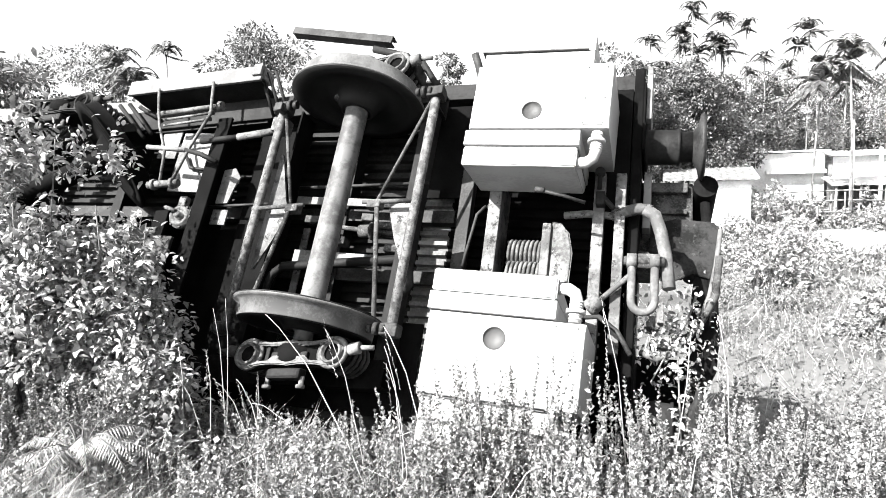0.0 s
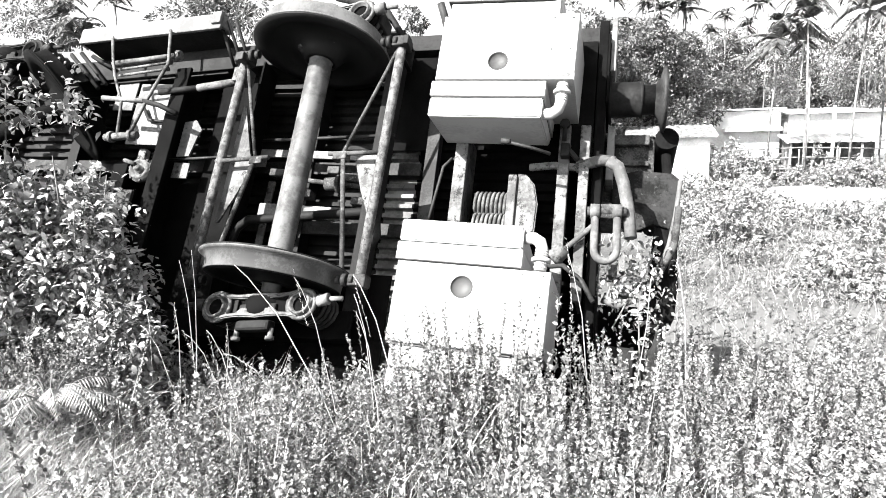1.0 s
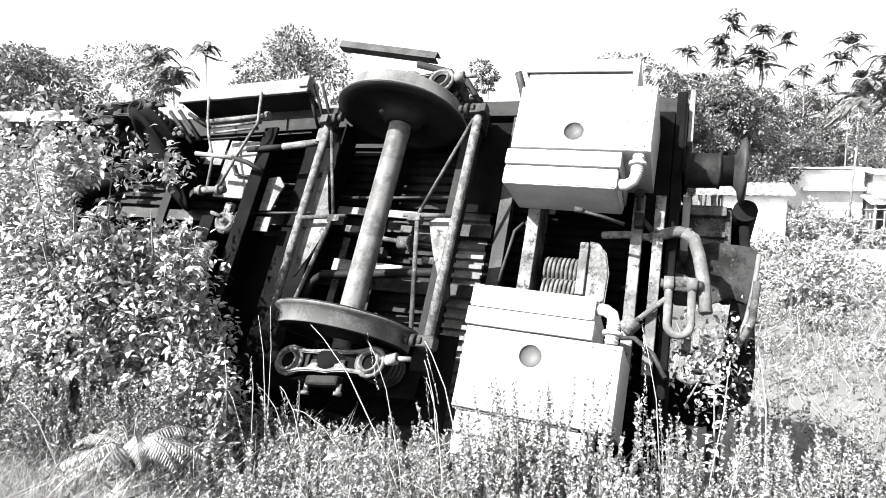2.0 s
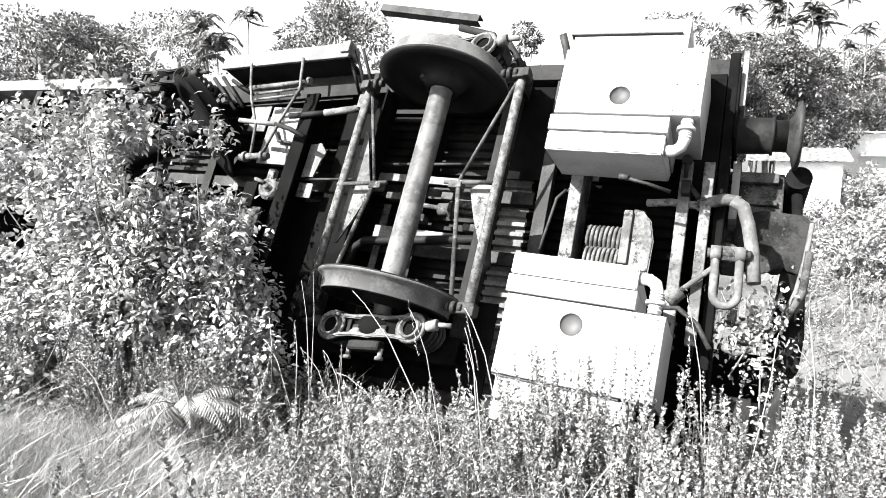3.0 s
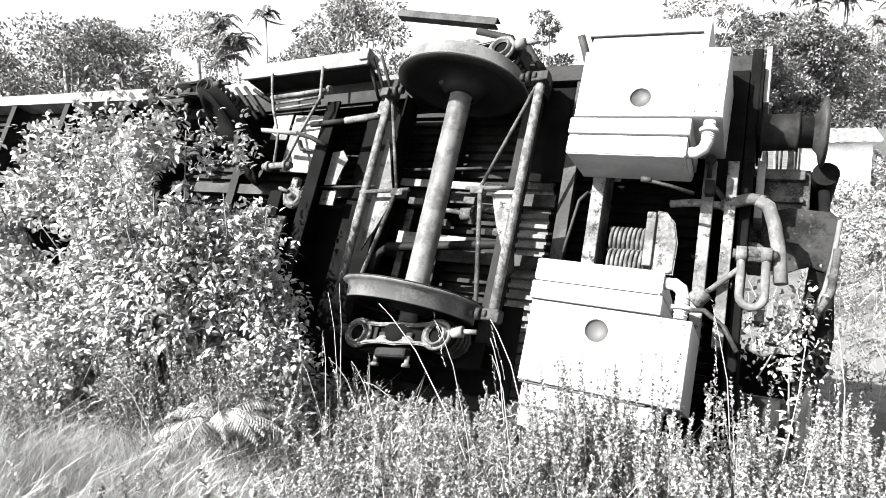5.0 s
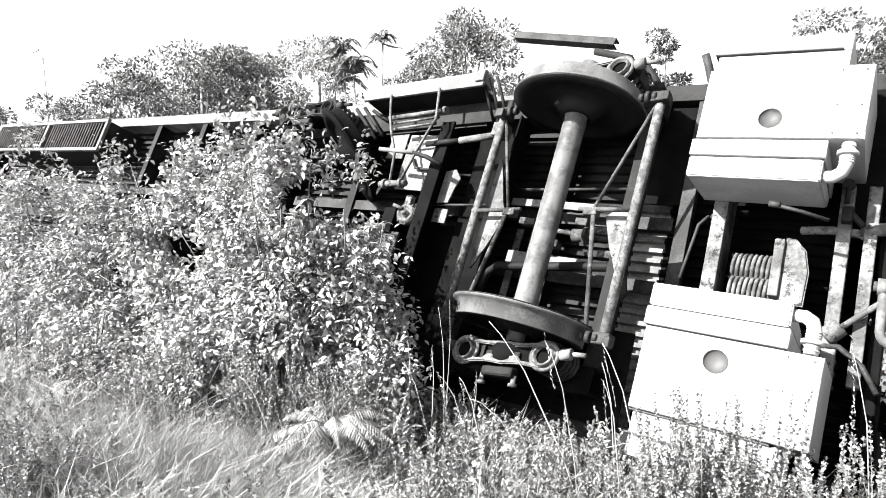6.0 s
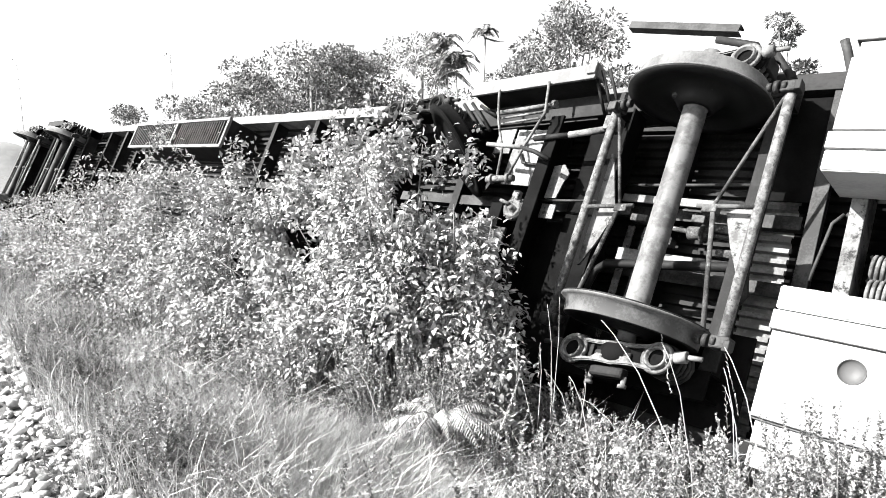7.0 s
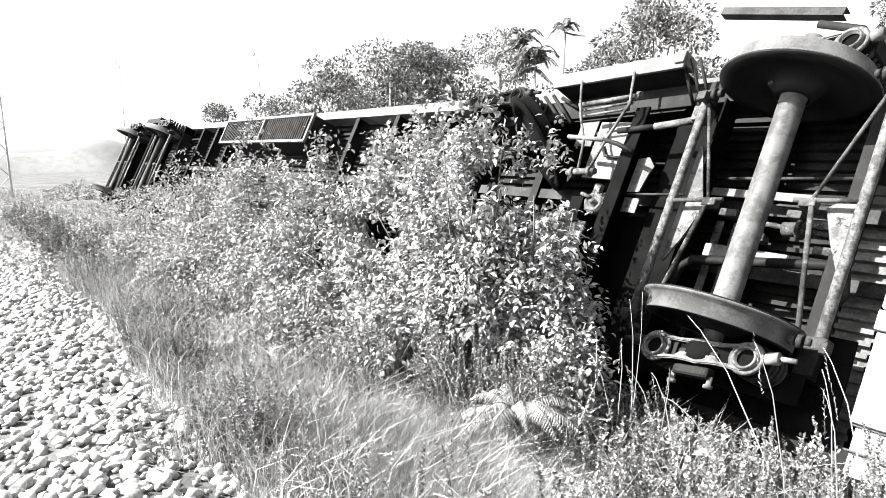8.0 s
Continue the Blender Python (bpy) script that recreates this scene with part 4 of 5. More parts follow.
# grass
n = 44000
x, y = scatter(n, -9, 3.2, -3.55, -0.7)
clump = np.array([noise.noise((p * 1.3, q * 1.9, 5.0)) for p, q in zip(x, y)])
ok = (clump > -0.12) & (y > edges(x) - 0.08 + 0.1 * np.abs(rng.normal(size=n)))
x, y = x[ok], y[ok]
n = len(x)
base = np.stack([x, y, heights(x, y) - 0.02], 1)
h = rng.uniform(0.15, 0.55, n)
lean = rng.normal(size=(n, 2)) * 0.45 + np.array([[0.25, -0.1]])
top = base + np.stack([lean[:, 0] * h, lean[:, 1] * h, h], 1)
bend = np.stack([-lean[:, 0] * h * 0.2, -lean[:, 1] * h * 0.2, h * 0.16], 1)
v, f = blade_mesh(base, top, bend, rng.uniform(0.0014, 0.003, n))
tagged(tri_object("grass", v, f, GRASS), "long dry bent grass at the foot of the bank", "grass", "", "stuff")
n = 42000
k = rng.uniform(size=n) < 0.5
x = np.where(k, -0.5 + 0.55 * rng.normal(size=n), -2.0 + 0.7 * rng.normal(size=n))
y = np.where(k, -2.3 + 0.3 * rng.normal(size=n), -2.6 + 0.22 * rng.normal(size=n))
ok = (y > edges(x) + 0.05) & (y < -1.5)
x, y = x[ok], y[ok]
n = len(x)
base = np.stack([x, y, heights(x, y) - 0.02], 1)
h = rng.uniform(0.18, 0.42, n)
lean = rng.normal(size=(n, 2)) * 0.3 + np.array([[0.3, -0.15]])
top = base + np.stack([lean[:, 0] * h, lean[:, 1] * h, h], 1)
bend = np.stack([-lean[:, 0] * h * 0.2, -lean[:, 1] * h * 0.2, h * 0.14], 1)
v, f = blade_mesh(base, top, bend, rng.uniform(0.001, 0.0021, n))
tagged(tri_object("grass", v, f, GRASS), "thick pale swathes of bleached grass", "grass", "", "stuff")
n = 30000
r = rng.uniform(0, 1, n) ** 1.5
x, y = rng.uniform(-60, 45, n), 5 + 55 * r
base = np.stack([x, y, heights(x, y) - 0.02], 1)
h = rng.uniform(0.2, 0.5, n)
lean = rng.normal(size=(n, 2)) * 0.5
top = base + np.stack([lean[:, 0] * h, lean[:, 1] * h, h], 1)
v, f = blade_mesh(base, top, np.zeros((n, 3)), rng.uniform(0.005, 0.012, n))
tagged(tri_object("field_grass", v, f, GRASS), "bleached tufts of grass over the flat field", "grass", "", "stuff")


def bush(label, x, y, rx, ry, h, count, leaf=0.085, seed=0, mat=LEAF):
    """Stems that fan out from the root, with drooping leaves thick on the outside."""
    g = thing("bush", label, "bush", (x, y, height(x, y)), Matrix.Identity(4), "bushes on the bank")
    z0 = 0.0
    rr = random.Random(seed)
    for i in range(14):
        a, k = rr.uniform(0, math.tau), rr.uniform(0.2, 0.95) ** 0.6
        t = Vector((rx * k * math.cos(a), ry * k * math.sin(a), h * (0.9 - 0.5 * k * k) * rr.uniform(0.75, 1.0)))
        s = Vector((t.x * 0.15 + rr.uniform(-0.1, 0.1), t.y * 0.15, -0.05))
        m = s.lerp(t, 0.5) + Vector((0, 0, 0.12 * h))
        stem = bmesh.new()
        sweep(stem, [s, s.lerp(m, 0.6), m, m.lerp(t, 0.5), t], 0.011, 5, 0.3)
        ob = part("branch", stem, STEM, g)
        ob.location = ORIGIN[g.name] * 1.0
    # leaves in drooping sprays
    m = count // 9
    u = rng.normal(size=(m, 3))
    u /= np.linalg.norm(u, axis=1, keepdims=True)
    u[:, 2] = np.abs(u[:, 2]) * 1.1 - 0.15
    rad = rng.uniform(0.5, 1.0, m) ** 0.35
    lump = np.array([0.8 + 0.38 * noise.noise((a[0] * 2.1 + seed, a[1] * 2.1, a[2] * 2.1)) + 0.18 * noise.noise((a[0] * 6 + seed, a[1] * 6, a[2] * 6)) for a in u])
    p = u * (rad * lump)[:, None] * np.array([[rx, ry, h]])
    hollow = np.array([noise.noise((q[0] * 2.2 + x, q[1] * 2.2 + y, q[2] * 2.6)) for q in p]) > -0.17
    u, p, m = u[hollow], p[hollow], int(hollow.sum())
    p[:, 2] = np.maximum(p[:, 2], 0.02)
    out = u * np.array([[1, 1, 0.4]]) + rng.normal(size=u.shape) * 0.5
    out /= np.linalg.norm(out, axis=1, keepdims=True)
    k = np.linspace(-0.5, 0.5, 9)
    q = (p[:, None] + out[:, None] * (k[None, :, None] * 0.22) + rng.normal(size=(m, 9, 3)) * 0.018).reshape(-1, 3)
    d = np.repeat(out, 9, 0) * 0.7 + rng.normal(size=q.shape) * 0.55 + np.array([[0, 0, -0.3]])
    a, c, nn = flat_frames(d, 0.45)
    ln = leaf * rng.uniform(0.55, 1.25, len(q))
    v, f = (round_leaf_mesh if x > -3.5 and y < 2 else leaf_mesh)(q, a, c, nn, ln, ln * rng.uniform(0.38, 0.6, len(q)))
    tagged(tri_object("leaves", v, f, mat, g), kind="stuff")
    return g


BUSHES = ((-1.12, -1.0, 0.4, 0.3, 1.95, 8000), (-0.86, -1.02, 0.36, 0.32, 1.9, 9000), (-0.66, -1.25, 0.42, 0.4, 1.0, 6500), (-1.02, -1.08, 0.46, 0.42, 2.35, 16000), (-1.42, -1.3, 0.55, 0.5, 2.75, 20000), (-1.95, -1.2, 0.6, 0.55, 2.8, 15000), (-2.7, -1.15, 0.95, 0.8, 2.8, 22000), (-4.3, -1.05, 1.2, 1.0, 2.6, 20000), (-6.0, -1.05, 1.3, 1.05, 2.8, 17000), (-8.0, -1.05, 1.5, 1.1, 2.6, 15000), (-10.2, -1.05, 1.7, 1.1, 2.2, 11000), (-12.8, -1.1, 1.8, 1.1, 1.8, 9000), (-15.6, -1.1, 2.0, 1.1, 1.5, 8000),
          (-1.9, -1.75, 0.75, 0.5, 1.0, 8000), (-3.1, -1.9, 0.9, 0.55, 1.05, 9000), (-4.6, -1.9, 1.1, 0.6, 1.0, 8000), (-6.6, -1.9, 1.3, 0.6, 1.0, 8000), (-9.2, -1.9, 1.6, 0.65, 0.95, 8000), (-12.4, -1.9, 1.8, 0.7, 0.9, 8000))
for i, (x, y, rx, ry, h, n) in enumerate(BUSHES):
    bush("leafy green bush crowding against the coach", x, y, rx, ry, h, int(n * 1.08), 0.054 + 0.01 * (i % 10 > 5), i + 1)


# pale fern, stalks and broad leaves in front of the wheel
def fern(label, x, y, rise, size, fronds, seed):
    """A short stem with feathered fronds that arch over and let their leaflets hang."""
    rr = random.Random(seed)
    z = height(x, y)
    g = thing("fern", label, "fern", (x, y, z), Matrix.Identity(4))
    stem = bmesh.new()
    sweep(stem, [(0, 0, -0.05), (0.01, 0, rise * 0.5), (0, 0, rise + 0.02)], 0.009, 6, 0.6)
    part("stem", stem, STEM, g).location = ORIGIN[g.name] * 1.0
    for i in range(fronds):
        a = math.tau * i / fronds + rr.uniform(-0.25, 0.25)
        o = np.array([math.cos(a), math.sin(a), 0])
        pos, B, A, Ln = np.array([0.0, 0, rise * rr.uniform(0.8, 1.0)]), [], [], []
        ln = size * rr.uniform(0.75, 1.15)
        spine = [tuple(pos)]
        for q in range(28):
            k = q / 27
            d = o * (0.6 + 0.5 * k) + np.array([0, 0, 1.3 * (1 - 1.7 * k)])
            d /= np.linalg.norm(d)
            pos = pos + d * ln / 28
            spine.append(tuple(pos))
            sd = np.cross(d, [0, 0, 1.0])
            sd /= np.linalg.norm(sd) + 1e-9
            for e in (-1, 1):
                B.append(pos)
                A.append(sd * e + d * 0.45 + np.array([0, 0, -1.0 + rr.uniform(-0.15, 0.15)]))
                Ln.append(ln * 0.13 * (0.3 + math.sin(math.pi * min(1, k * 0.9 + 0.1))))
        u, w, nn = flat_frames(np.array(A), 0.15)
        v, f = round_leaf_mesh(np.array(B), u, w, nn, np.array(Ln), np.full(len(Ln), 0.0065))
        fr = tri_object("frond", v, f, LEAF, g)
        rib = bmesh.new()
        sweep(rib, spine[::4], 0.004, 5, 0.4)
        ORIGIN[fr.name] = Vector((0, 0, 0))
        part("rib", rib, STEM, fr)


fern("pale arching fern in the grass below the bush", -0.29, -1.92, 0.46, 0.46, 18, 1)
fern("small pale fern in the weeds", 0.62, -1.75, 0.3, 0.26, 9, 2)


def stalk(x, y, tip, seed):
    rr = random.Random(seed)
    z = height(x, y)
    g = thing("grass_stalk", "tall bent pale grass stalk before the wheel", "grass stalk", (x, y, z), Matrix.Identity(4), "tall grass stalks")
    t = Vector(tip) - Vector((x, y, z))
    bm = bmesh.new()
    sweep(bm, [(0, 0, 0), t * 0.35 + Vector((0.03, 0, 0.09)), t * 0.7 + Vector((0.03, 0, 0.10)), t * 0.9 + Vector((0.01, 0, 0.05)), t], 0.0032, 5, 0.4)
    ob = part("stalk", bm, GRASS, g)
    ob.location = ORIGIN[g.name] * 1.0
    if rr.random() < 0.5:
        m = 26
        k = rr.uniform(0.7, 0.8) + np.linspace(0, 0.25, m)
        u, w, nn = flat_frames(np.array(t)[None] + rng.normal(size=(m, 3)) * 0.4, 0.5)
        v, f = leaf_mesh(np.array(t)[None] * k[:, None], u, w, nn, np.full(m, 0.018), np.full(m, 0.006))
        tri_object("seed_head", v, f, GRASS, g)


for i, (x, y, tx, tz) in enumerate(((0.95, -1.3, 0.35, 0.85), (0.9, -1.35, 0.72, 0.8), (1.0, -1.2, 0.95, 0.7), (1.05, -1.25, 0.98, 0.62), (1.2, -1.2, 0.95, 0.8), (-0.27, -1.0, -0.13, 0.86), (-0.25, -1.0, -0.22, 0.8), (0.3, -1.3, 0.15, 0.5), (2.1, -1.3, 2.0, 0.95), (2.5, -1.1, 2.45, 0.9), (-0.6, -2.0, -0.9, 0.5), (1.5, -2.2, 1.9, 0.65), (0.6, -1.1, 0.1, 0.3), (-0.35, -1.1, -0.55, 0.5), (-0.3, -1.1, -0.2, 0.55), (-0.2, -1.15, -0.4, 0.45), (-0.05, -1.05, 0.1, 0.45), (-0.45, -1.15, -0.35, 0.6), (0.1, -1.1, -0.15, 0.4), (-0.6, -1.3, -0.5, 0.5), (2.2, -1.0, 2.35, 0.8))):
    stalk(x, y, (tx, y - 0.05, tz), i)


def broad_plant(x, y, h, size, leaves, seed):
    z = height(x, y)
    g = thing("broad_leaf_plant", "low plant with broad pale leaves among the weeds", "plant", (x, y, z), Matrix.Identity(4), "broad-leaved plants")
    rr = np.random.default_rng(seed)
    stem = bmesh.new()
    sweep(stem, [(0, 0, 0), (0.02, 0, h * 0.5), (0, 0, h)], 0.008, 5, 0.5)
    ob = part("stem", stem, STEM, g)
    ob.location = ORIGIN[g.name] * 1.0
    a = rr.uniform(0, math.tau, leaves)
    base = np.stack([np.zeros(leaves), np.zeros(leaves), h * rr.uniform(0.45, 1.0, leaves)], 1)
    d = np.stack([np.cos(a), np.sin(a), rr.uniform(-0.2, 0.5, leaves)], 1)
    u, w, nn = flat_frames(d, 0.3)
    ln = size * rr.uniform(0.6, 1.2, leaves)
    for k in range(leaves):
        v, f = round_leaf_mesh(base[k:k + 1], u[k:k + 1], w[k:k + 1], nn[k:k + 1], ln[k:k + 1], ln[k:k + 1] * 0.6)
        tri_object("leaf", v, f, LEAF, g)


for i, (x, y, h, s, n) in enumerate(((0.45, -1.15, 0.42, 0.17, 12), (0.2, -1.3, 0.3, 0.14, 10), (-0.35, -1.25, 0.4, 0.15, 14), (-0.15, -1.0, 0.35, 0.13, 12), (-0.5, -1.05, 0.5, 0.14, 14), (-0.9, -1.7, 0.3, 0.12, 12), (2.3, -0.6, 0.9, 0.06, 26), (2.15, -0.75, 0.7, 0.055, 24), (-0.2, -2.6, 0.2, 0.1, 9), (0.3, -2.7, 0.2, 0.1, 9), (-2.5, -2.2, 0.3, 0.12, 12), (3.2, -1.6, 0.5, 0.14, 14), (3.6, -0.6, 0.6, 0.14, 14), (-3.4, -2.4, 0.3, 0.12, 12))):
    broad_plant(x, y, h, s, n, i)
vine = thing("vine", "pale leafy creeper hanging over the coach's gangway", "creeper", (2.3, 0.6, -0.5), LYING)
m = 700
p = np.stack([rng.normal(0, 0.11, m), rng.normal(0, 0.08, m), rng.normal(0, 0.16, m)], 1)
u, w, nn = flat_frames(rng.normal(size=(m, 3)) + np.array([[0, -0.3, -0.5]]), 0.6)
ln = rng.uniform(0.02, 0.048, m)
v, f = round_leaf_mesh(p, u, w, nn, ln, ln * 0.6)
tagged(tri_object("leaves", v, f, LEAF, vine), kind="stuff")
vs = bmesh.new()
sweep(vs, [(2.45, 0.7, -0.2), (2.4, 0.62, -0.4), (2.3, 0.6, -0.6), (2.2, 0.5, -0.85)], 0.01, 5, 0.5)
part("stem", vs, STEM, vine)
# pale slab of stone in the grass
sl = bmesh.new()
box(sl, -0.2, 0.2, -0.1, 0.1, -0.05, 0.1, 0.03)
for v in sl.verts:
    v.co += 0.03 * noise.noise_vector(v.co * 5)
slab_ob = thing("stone_slab", "pale weathered stone slab lying in the grass", "stone", (-0.36, -2.25, height(-0.36, -2.25)), LYING.Identity(4))
so = part("slab", sl, PLASTER, slab_ob)
so.location = ORIGIN[slab_ob.name] * 1.0


def tree(label, az, dist, top, spread, clumps, seed, mat=TREELEAF, leaf=0.24):
    """Trunk, limbs, and a crown of many leafy clumps with gaps."""
    rr = random.Random(seed)
    x, y = 2.2 + dist * math.sin(radians(az)), -4.2 + dist * math.cos(radians(az))
    z = height(x, y)
    g = thing("tree", label, "tree", (x, y, z), Matrix.Identity(4), "trees beyond the coach")
    ht = 1.6 + dist * math.tan(radians(top)) - z
    wood = bmesh.new()
    crown = ht * 0.58
    sweep(wood, [(0, 0, -0.2), (0.1, 0, ht * 0.2), (-0.1, 0.1, ht * 0.45), (0.1, 0, ht * 0.75)], ht * 0.022, 8, 0.35)
    cl = []
    for i in range(clumps):
        a, el = rr.uniform(0, math.tau), rr.uniform(-0.6, 1.0)
        k = rr.uniform(0.35, 1.0)
        c = Vector((spread * k * math.cos(a) * math.sqrt(max(0.05, 1 - el * el)), spread * k * math.sin(a) * math.sqrt(max(0.05, 1 - el * el)), crown + (ht - crown) * el * (0.75 + 0.25 * k)))
        cl.append(c)
        if i % 3 == 0:
            s = Vector((0, 0, ht * rr.uniform(0.25, 0.5)))
            sweep(wood, [s, s.lerp(c, 0.5) + Vector((0, 0, 0.2)), c], ht * 0.007, 5, 0.3)
    ob = part("trunk", wood, BARK, g)
    ob.location = ORIGIN[g.name] * 1.0
    cl = np.array(cl)
    m = 250
    rad = spread * 0.33
    u = rng.normal(size=(len(cl), m, 3))
    u /= np.linalg.norm(u, axis=2, keepdims=True)
    p = cl[:, None] + u * (rng.uniform(0.3, 1.0, (len(cl), m, 1)) ** 0.5) * np.array([rad, rad, rad * 0.62])
    d = (u + rng.normal(size=u.shape) * 0.6 + np.array([0, 0, -0.2])).reshape(-1, 3)
    a, c, nn = flat_frames(d, 0.6)
    ln = leaf * rng.uniform(0.6, 1.3, len(a))
    v, f = leaf_mesh(p.reshape(-1, 3), a, c, nn, ln, ln * 0.5)
    tri_object("crown", v, f, mat, g)
    return g


def palm(label, az, dist, top, seed, fronds=11, size=1.7):
    """Slim areca palm: a ringed trunk and a tuft of feathered fronds."""
    rr = random.Random(seed)
    x, y = 2.2 + dist * math.sin(radians(az)), -4.2 + dist * math.cos(radians(az))
    z = height(x, y)
    g = thing("palm_tree", label, "palm", (x, y, z), Matrix.Identity(4), "slender palms beyond the field")
    ht = 1.6 + dist * math.tan(radians(top)) - z - size * 0.55
    lean = rr.uniform(-0.5, 0.5)
    wood = bmesh.new()
    sweep(wood, [(0, 0, -0.2), (lean * 0.3, 0, ht * 0.5), (lean, 0, ht)], 0.075, 8, 0.7)
    ob = part("trunk", wood, BARK, g)
    ob.location = ORIGIN[g.name] * 1.0
    B, A, Cc, N, Ln = [], [], [], [], []
    for i in range(fronds):
        a = math.tau * i / fronds + rr.uniform(-0.3, 0.3)
        lift = rr.uniform(-0.4, 3.0)
        sag = rr.uniform(0.2, 1.3)
        size_i = size * rr.uniform(0.7, 1.15)
        o = np.array([math.cos(a), math.sin(a), 0])
        pos = np.array([lean, 0, ht])
        for s in range(19):
            k = s / 18
            d = o * (0.5 + 0.5 * k) + np.array([0, 0, lift * (1 - 1.3 * k) - sag * k])
            d /= np.linalg.norm(d)
            pos = pos + d * size_i / 18
            sd = np.cross(d, [0, 0, 1.0])
            sd /= np.linalg.norm(sd) + 1e-9
            for q in (-1, 1):
                v = sd * q + d * 0.9 + np.array([0, 0, -0.5])
                B.append(pos)
                A.append(v)
                Ln.append(size_i * 0.36 * (1 - 0.6 * k))
    A = np.array(A)
    a, c, nn = flat_frames(A, 0.3)
    Ln = np.array(Ln)
    v, f = leaf_mesh(np.array(B), a, c, nn, Ln, Ln * 0.28)
    tri_object("fronds", v, f, PALMLEAF, g)
    return g


TREES = ((-57, 42, 10.2, 4.2, 46, 1), (-62, 44, 8.0, 3.2, 30, 2), (-51.5, 46, 9.2, 3.4, 30, 3), (-47.5, 52, 11.3, 3.6, 30, 4), (-34.5, 38, 12.6, 3.4, 44, 5), (-38.5, 42, 10.0, 2.4, 20, 6), (-29, 45, 9.0, 3.0, 24, 7), (-18.3, 40, 10.8, 1.9, 20, 8), (-6.5, 40, 11.8, 2.8, 36, 9), (-3.0, 42, 9.3, 2.2, 22, 10), (0.6, 46, 8.8, 2.8, 64, 11), (3.0, 48, 7.4, 3.0, 56, 12), (-1.2, 47, 8.0, 2.4, 40, 21), (5.2, 60, 6.2, 3.6, 40, 22), (-23, 46, 7.0, 3.0, 22, 13), (-12, 46, 7.5, 3.2, 22, 14), (-66, 50, 6.0, 3.0, 20, 15), (-71, 60, 5.0, 3.0, 18, 16), (7.5, 62, 5.2, 4.0, 24, 17), (12, 62, 5.6, 4.0, 24, 18), (17, 60, 6.0, 4.0, 24, 19), (22, 60, 6.5, 4.0, 20, 20), (7.0, 66, 7.4, 3.6, 36, 23), (10.2, 68, 7.0, 4.0, 36, 24), (13.8, 66, 7.8, 4.0, 36, 25), (16.5, 58, 7.4, 3.6, 30, 26), (-26, 50, 8.4, 3.4, 30, 27), (-54.5, 44, 9.6, 3.4, 36, 28))
for az, dist, top, spread, clumps, seed in TREES:
    tree("leafy broad-crowned tree beyond the overturned coach", az, dist, top, spread, clumps, seed)
PALMS = ((-45, 45, 10.9, 1, 1.8), (-42.3, 47, 11.3, 2, 1.3), (-44.2, 44, 9.4, 3, 2.2), (-1.5, 52, 11.4, 4, 1.3), (1.3, 52, 13.7, 5, 1.4), (3.4, 54, 12.6, 6, 1.4), (5.5, 62, 11.9, 7, 1.3), (6.9, 62, 9.4, 8, 1.3), (8.3, 62, 8.6, 9, 1.4), (10.3, 62, 8.7, 10, 1.3), (9.7, 60, 11.3, 11, 1.6), (9.0, 61, 10.2, 12, 1.5), (4.0, 54, 10.6, 13, 1.7), (-0.2, 52, 9.4, 14, 1.6), (0.0, 53, 12.0, 15, 1.3), (5.8, 62, 8.3, 16, 1.3), (0.8, 53, 11.2, 17, 1.4), (2.2, 54, 10.4, 18, 1.5), (3.0, 53, 11.2, 19, 1.4), (10.1, 45, 8.3, 20, 2.4), (12.8, 45, 9.5, 21, 2.4), (15.6, 44, 10.0, 22, 2.6), (1.0, 50, 9.3, 23, 1.6), (12.0, 60, 7.4, 24, 1.8), (17.5, 50, 9.6, 25, 2.0), (7.6, 60, 6.6, 26, 1.6))
for az, dist, top, seed, size in PALMS:
    palm("slender palm with a tuft of drooping fronds", az, dist, top, seed, 17, size)

# shrubs in the field before the shed
SHRUBS = ((6.5, 10.5, 1.7, 0.9), (8.2, 13, 2.0, 1.0), (4.8, 15, 1.3, 2.0), (7.1, 34, 1.0, 3.4), (5.4, 33, 2.0, 1.7), (9.5, 19, 2.2, 1.1), (6.5, 23, 2.0, 1.2), (7.6, 32, 2.2, 1.5), (14.5, 38, 2.6, 2.0), (4.4, 20, 1.8, 1.0), (17, 36, 2.4, 1.7), (11.9, 40, 1.2, 1.5), (14, 40.3, 1.6, 1.9), (9.2, 40, 1.5, 2.3), (16, 40, 1.5, 1.6), (8.4, 43.5, 2.2, 3.0), (6.2, 43, 1.8, 2.7), (10.8, 43.4, 1.2, 2.5), (13.6, 42.6, 0.9, 2.3), (5.6, 38, 1.8, 2.3), (8.6, 39.5, 2.2, 2.6), (18.5, 40, 2.6, 2.4), (11.5, 22, 2.2, 1.1), (9.0, 8.5, 1.6, 0.8), (-46, 5, 3.0, 1.5), (-60, 12, 4.0, 1.8), (-38, 2, 2.2, 1.1), (-75, 6, 4.5, 2.2), (13.5, 16, 2.4, 1.0))
for i, (x, y, r, h) in enumerate(SHRUBS):
    bush("low pale shrub in the open field", x, y, r, r * 0.8, h, 3600, 0.11 + 0.003 * abs(y) + (0.12 if x < 0 else 0.0), 40 + i)

